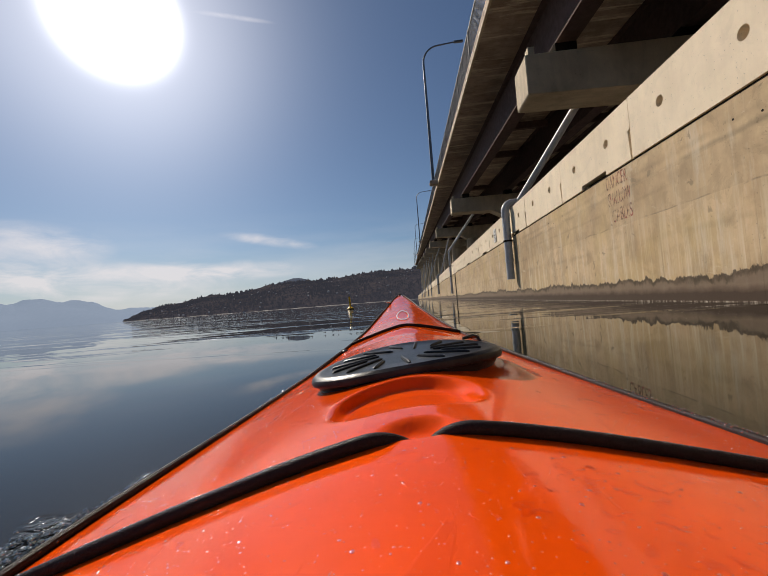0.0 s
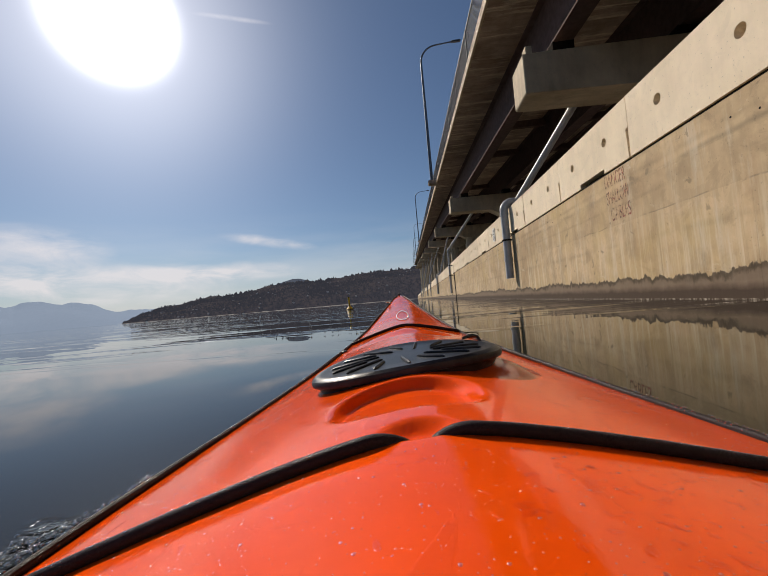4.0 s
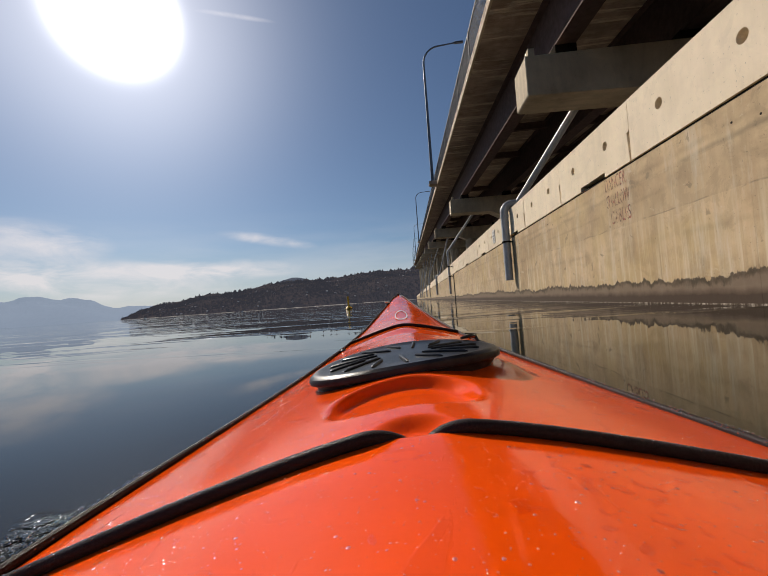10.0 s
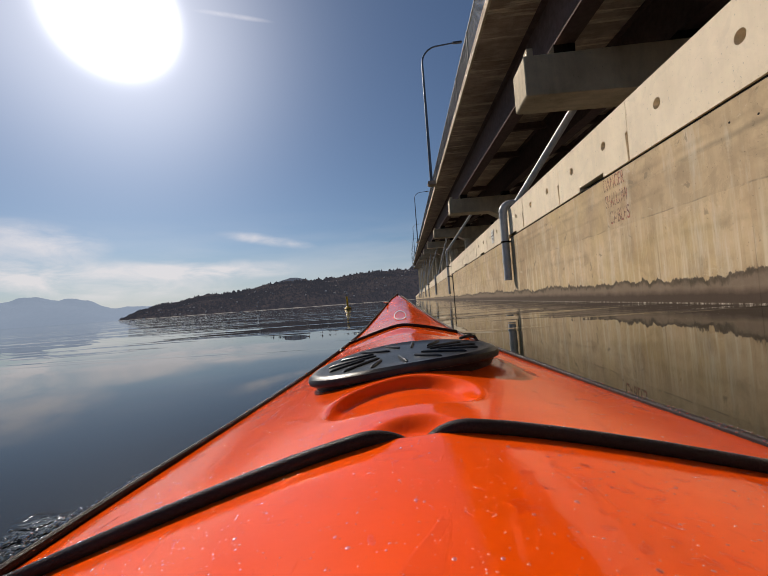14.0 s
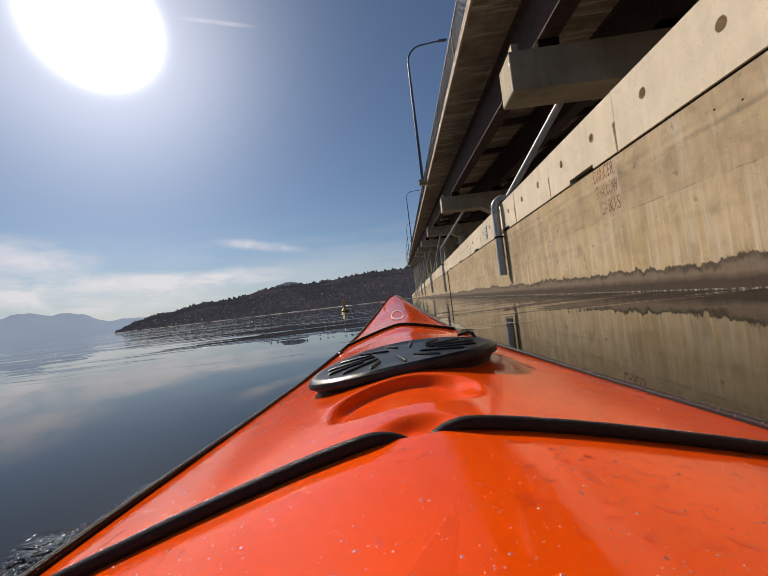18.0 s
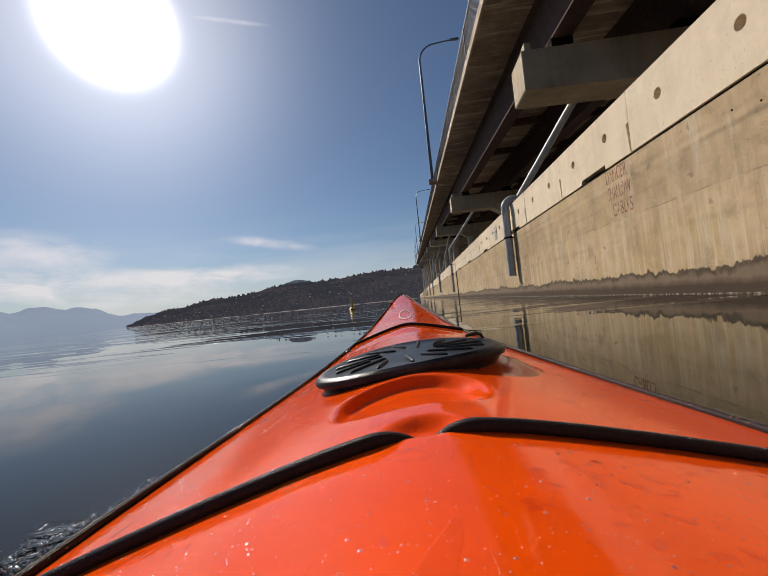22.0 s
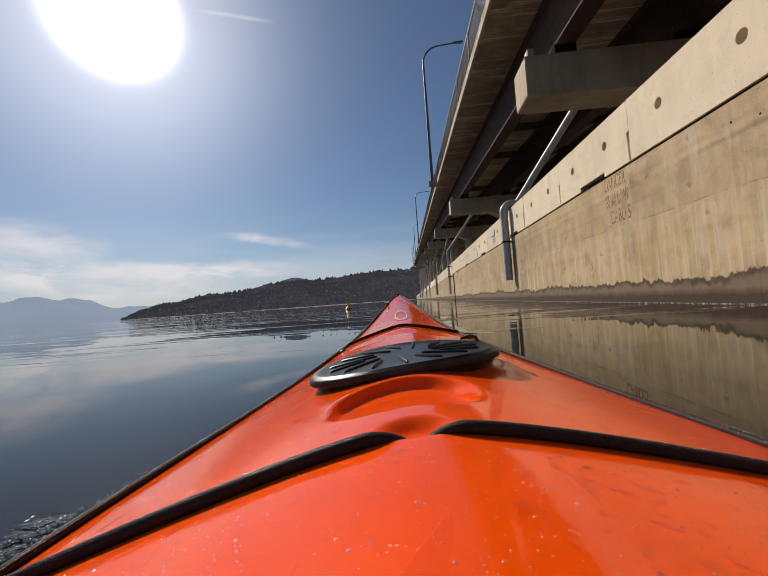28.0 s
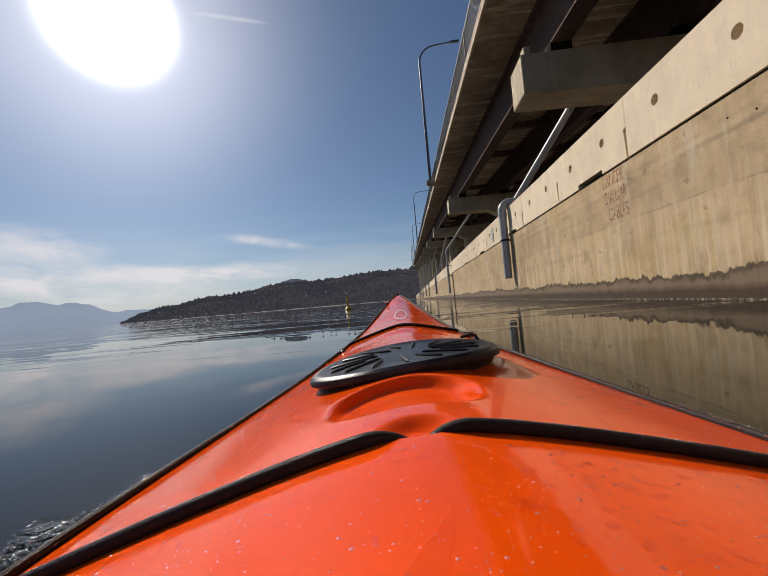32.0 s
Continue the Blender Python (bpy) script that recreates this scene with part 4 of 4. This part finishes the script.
HILL = hazy_material("hazed_wooded_hillside", (0.012, 0.012, 0.010), (0.075, 0.050, 0.034), (0.30, 0.295, 0.38), 0.150)
PEAK = hazy_material("hazed_wooded_hilltop_behind", (0.02, 0.022, 0.02), (0.05, 0.045, 0.04), (0.27, 0.31, 0.42), 0.32)
FAR = hazy_material("hazy_far_hills", (0.05, 0.06, 0.08), (0.07, 0.08, 0.10), (0.40, 0.48, 0.61), 0.74)


def tree_material():
    k = Mat("hazed_autumn_hill_foliage", (0.02, 0.025, 0.015), 1.0, spec=0.0)
    stand = k.ramp(k.noise(0.010, 5, 0.65), (0.46, 0.0), (0.64, 1.0))
    pick = k.math("ADD", k.math("MULTIPLY", k.island, 0.55), k.math("MULTIPLY", stand, 0.45))
    k.color(k.ramp(pick, (0.0, (0.010, 0.013, 0.010)), (0.45, (0.022, 0.022, 0.017)), (0.62, (0.060, 0.036, 0.024)), (0.95, (0.17, 0.110, 0.050))))
    # bluish glow on the foliage in place of the haze before it
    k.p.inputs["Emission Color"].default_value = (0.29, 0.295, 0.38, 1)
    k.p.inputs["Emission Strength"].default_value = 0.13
    return k.m


PINE = tree_material()
# the haze glow on these walls keeps their shaded fronts pale
HOUSE = hazy_material("hazed_pale_house_walls", (0.26, 0.23, 0.21), (0.55, 0.52, 0.50), (0.30, 0.31, 0.37), 0.12)

NEAR_RIDGE = [(-0.806, 0.000), (-0.743, 0.021), (-0.70, 0.032), (-0.63, 0.037), (-0.574, 0.048), (-0.518, 0.051), (-0.45, 0.054), (-0.381, 0.066), (-0.347, 0.069),
              (-0.317, 0.072), (-0.294, 0.071), (-0.267, 0.069), (-0.235, 0.069), (-0.182, 0.070), (-0.116, 0.077), (-0.052, 0.078), (0.0, 0.080), (0.15, 0.092), (0.45, 0.08), (0.9, 0.05)]
PEAK_RIDGE = [(-0.44, 0.03), (-0.395, 0.056), (-0.365, 0.068), (-0.335, 0.078), (-0.317, 0.083), (-0.300, 0.082), (-0.275, 0.076), (-0.255, 0.068), (-0.20, 0.05), (-0.16, 0.02)]
FAR_RIDGE = [(-1.9, 0.07), (-1.45, 0.080), (-1.20, 0.078), (-1.128, 0.0715), (-1.083, 0.078), (-1.016, 0.0777), (-0.943, 0.070), (-0.892, 0.062), (-0.857, 0.050),
             (-0.814, 0.036), (-0.778, 0.040), (-0.70, 0.036), (-0.5, 0.03)]


def hill(name, ridge, y_shore, y_ridge, material, label, rough, n_across=260, n_up=14):
    bm = bmesh.new()
    t0, t1 = ridge[0][0], ridge[-1][0]
    rows = []
    for j in range(n_up + 1):
        f = j / n_up
        row = []
        for i in range(n_across + 1):
            t = t0 + (t1 - t0) * i / n_across
            y = y_shore + (y_ridge - y_shore) * f
            h = np.interp(t, [p[0] for p in ridge], [p[1] for p in ridge]) * y_ridge
            up = h * (f ** 0.75)
            up += rough * f * noise.fractal(Vector((t * 9, f * 3, 0.3)), 1.0, 2.0, 5)
            row.append(bm.verts.new((t * y, y, max(up, -0.5) + (0.4 if j else -0.4))))
        rows.append(row)
    back = [bm.verts.new((v.co.x * 1.15, v.co.y * 1.15, -1)) for v in rows[-1]]
    for a, b in zip(rows, rows[1:] + [back]):
        for i in range(n_across):
            bm.faces.new((a[i], a[i + 1], b[i + 1], b[i]))
    return tagged(part(name, bm, material, smooth=True), label, "hill", kind="structure")


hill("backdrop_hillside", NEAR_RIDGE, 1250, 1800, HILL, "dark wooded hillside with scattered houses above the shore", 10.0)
hill("backdrop_hilltop", PEAK_RIDGE, 2300, 2600, PEAK, "wooded hilltop behind the near ridge, tinted by a haze glow", 9.0, 120, 8)
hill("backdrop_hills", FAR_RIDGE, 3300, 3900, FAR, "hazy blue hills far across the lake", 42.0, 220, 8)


def shore():
    """The pale line of beach below the hill, sloping up from the lake."""
    bm = bmesh.new()
    rnd = random.Random(5)
    x, low, high = -1000.0, [], []
    while x < 90:
        low.append(bm.verts.new((x, 1222 + rnd.uniform(-6, 6), -0.2)))
        high.append(bm.verts.new((x, 1252, rnd.uniform(0.3, 2.3) * (0.4 + 0.5 * min(1.0, (x + 1000) / 600)))))
        x += rnd.uniform(6, 26)
    for a, b, c, d in zip(low, low[1:], high[1:], high):
        bm.faces.new((a, b, c, d))
    tagged(part("shore", bm, SHORE), "pale narrow beach below the far hillside", "shore", kind="structure")


SHORE = plain("pale_beach", (0.24, 0.215, 0.20), 0.9, scale=0.05)
shore()


def forest():
    """Conifers on the ridge and slopes, each a tapered stack of ragged tiers."""
    rnd = random.Random(3)
    verts, faces = [], []
    xs, hs = [p[0] for p in NEAR_RIDGE], [p[1] for p in NEAR_RIDGE]
    for i in range(13000):
        t = rnd.uniform(-0.80, 0.06)
        f = 1.0 if i < 520 else rnd.random() ** 0.8
        y = 1250 + 550 * f
        z = float(np.interp(t, xs, hs)) * 1800 * f ** 0.75 - 2.0
        if f == 1.0 and noise.noise(Vector((t * 40, 0, 0))) < -0.12:
            continue
        h = rnd.uniform(6, 17) if f == 1.0 else rnd.uniform(4, 10)
        r = h * (rnd.uniform(0.16, 0.30) if i % 3 == 0 else rnd.uniform(0.4, 0.8))
        z += rnd.uniform(-3, 1)
        x = t * y
        for lo, hi, k in ((0.08, 0.55, 1.0), (0.35, 0.8, 0.72), (0.6, 1.0, 0.45)):
            b = len(verts)
            for a in range(5):
                q = r * k * rnd.uniform(0.7, 1.2)
                verts.append((x + q * math.cos(a * 1.257), y + q * math.sin(a * 1.257), z + h * lo * rnd.uniform(0.85, 1.15)))
            verts.append((x + rnd.uniform(-0.5, 0.5), y, z + h * hi))
            faces += [(b + a, b + (a + 1) % 5, b + 5) for a in range(5)]
    me = bpy.data.meshes.new("forest")
    me.from_pydata(verts, [], faces)
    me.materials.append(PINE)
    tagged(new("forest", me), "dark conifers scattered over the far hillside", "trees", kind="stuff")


forest()


def houses():
    rnd = random.Random(11)
    bm = bmesh.new()
    xs, hs = [p[0] for p in NEAR_RIDGE], [p[1] for p in NEAR_RIDGE]
    for i in range(60):
        t = rnd.uniform(-0.74, 0.0)
        f = rnd.random() ** 1.5 * 0.80 + 0.07
        y = 1245 + 550 * f
        z = float(np.interp(t, xs, hs)) * 1800 * f ** 0.75 - 3.5
        w, h = rnd.uniform(4, 9), rnd.uniform(1.5, 3)
        x = t * y
        box(bm, x - w / 2, x + w / 2, y - 14, y - 8, z - 2, z + h)
        a = [bm.verts.new(p) for p in ((x - w / 2, y - 14, z + h), (x + w / 2, y - 14, z + h), (x + w / 2, y - 8, z + h), (x - w / 2, y - 8, z + h), (x - w / 2, y - 11, z + h + 2), (x + w / 2, y - 11, z + h + 2))]
        for q in ((0, 1, 5, 4), (2, 3, 4, 5), (0, 4, 3), (1, 2, 5)):
            bm.faces.new([a[j] for j in q])
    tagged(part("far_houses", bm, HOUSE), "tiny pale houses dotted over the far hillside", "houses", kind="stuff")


houses()

def moored_boat(x, y, length):
    """A small white cruiser lying off the far shore."""
    ob = empty("motor_boat", (x, y, 0))
    tagged(ob, "small white motor boat moored off the far shore", "boat", "moored boats")
    bm = bmesh.new()
    h = length / 2
    rings = [[bm.verts.new((px, py * k, z)) for px, py in ((-h, -0.9), (h * 0.4, -1.0), (h, 0.0), (h * 0.4, 1.0), (-h, 0.9))] for k, z in ((0.8, -0.2), (1.0, 1.1))]
    bm.faces.new(rings[0]), bm.faces.new(rings[1][::-1])
    for q in range(5):
        n = (q + 1) % 5
        bm.faces.new((rings[0][q], rings[0][n], rings[1][n], rings[1][q]))
    part("boat_hull", bm, BOATWHITE, ob)
    bm = bmesh.new()
    box(bm, -h * 0.5, h * 0.3, -0.75, 0.75, 1.1, 2.4)
    bmesh.ops.bevel(bm, geom=bm.edges[:], offset=0.25, segments=2, affect="EDGES")
    part("cabin", bm, BOATWHITE, ob)


BOATWHITE = plain("white_boat_paint", (0.80, 0.80, 0.78), 0.4)
moored_boat(-898, 1225, 9.0)
moored_boat(-560, 1222, 7.0)

# ---------------------------------------------------------------- placing
pontoon_pieces()
deck_pieces()
braces()
railing()
for i in range(-2, 18):
    pier(CAP_FIRST + i * CAP_STEP)
    if i < 9:
        (sloped_pipe if i % 2 else hooked_pipe)(CAP_FIRST + i * CAP_STEP)
for i in range(-1, 6):
    street_lamp(28.5 + 51.5 * i)
hose(CAP_FIRST + CAP_STEP + 1.55)
buoy(-3.22, 19.0, 0.44, -2)
buoy(-3.1, 63.0, 0.44, 2)
sign(13.75)


def painted_warning(y, z):
    """A stencilled warning in worn red paint on the wall, three lines."""
    ob = empty("painted_warning", (WALL_X - 0.003, y, z))
    tagged(ob, "faded red stencilled warning painted on the pontoon wall", "wall lettering")
    for text, dy, dz, wide in (("DANGER", 0.0, 0.25, 0.56), ("SHALLOW", -0.02, 0.0, 0.60), ("CABLES", -0.10, -0.25, 0.52)):
        cu = bpy.data.curves.new("lettering", "FONT")
        cu.body, cu.size, cu.extrude = text, 0.27, 0.0008
        tmp = bpy.data.objects.new("lettering", cu)
        me = bpy.data.meshes.new_from_object(tmp)
        bpy.data.objects.remove(tmp)
        span = max(v.co.x for v in me.vertices)
        for v in me.vertices:
            v.co.x *= wide / span
        me.materials.append(RED_PAINT)
        o = new("lettering", me)
        o.matrix_basis = Matrix.Translation((0, dy, dz)) @ pose(0, 0, 0, 90, 0, -90)
        o.parent = ob


def worn_paint():
    """Thin red paint, most of it flaked away."""
    k = Mat("faded_red_paint", (0.33, 0.10, 0.06), 0.85)
    k.color(k.mix(k.noise(9, 4, 0.6), (0.54, 0.22, 0.15), (0.40, 0.11, 0.07)))
    k.link(k.ramp(k.noise(16, 6, 0.75, stretch=(1, 1.0, 0.5)), (0.44, 0.0), (0.62, 0.72)), k.p.inputs["Alpha"])
    return k.m


RED_PAINT = worn_paint()
painted_warning(5.98, 1.40)
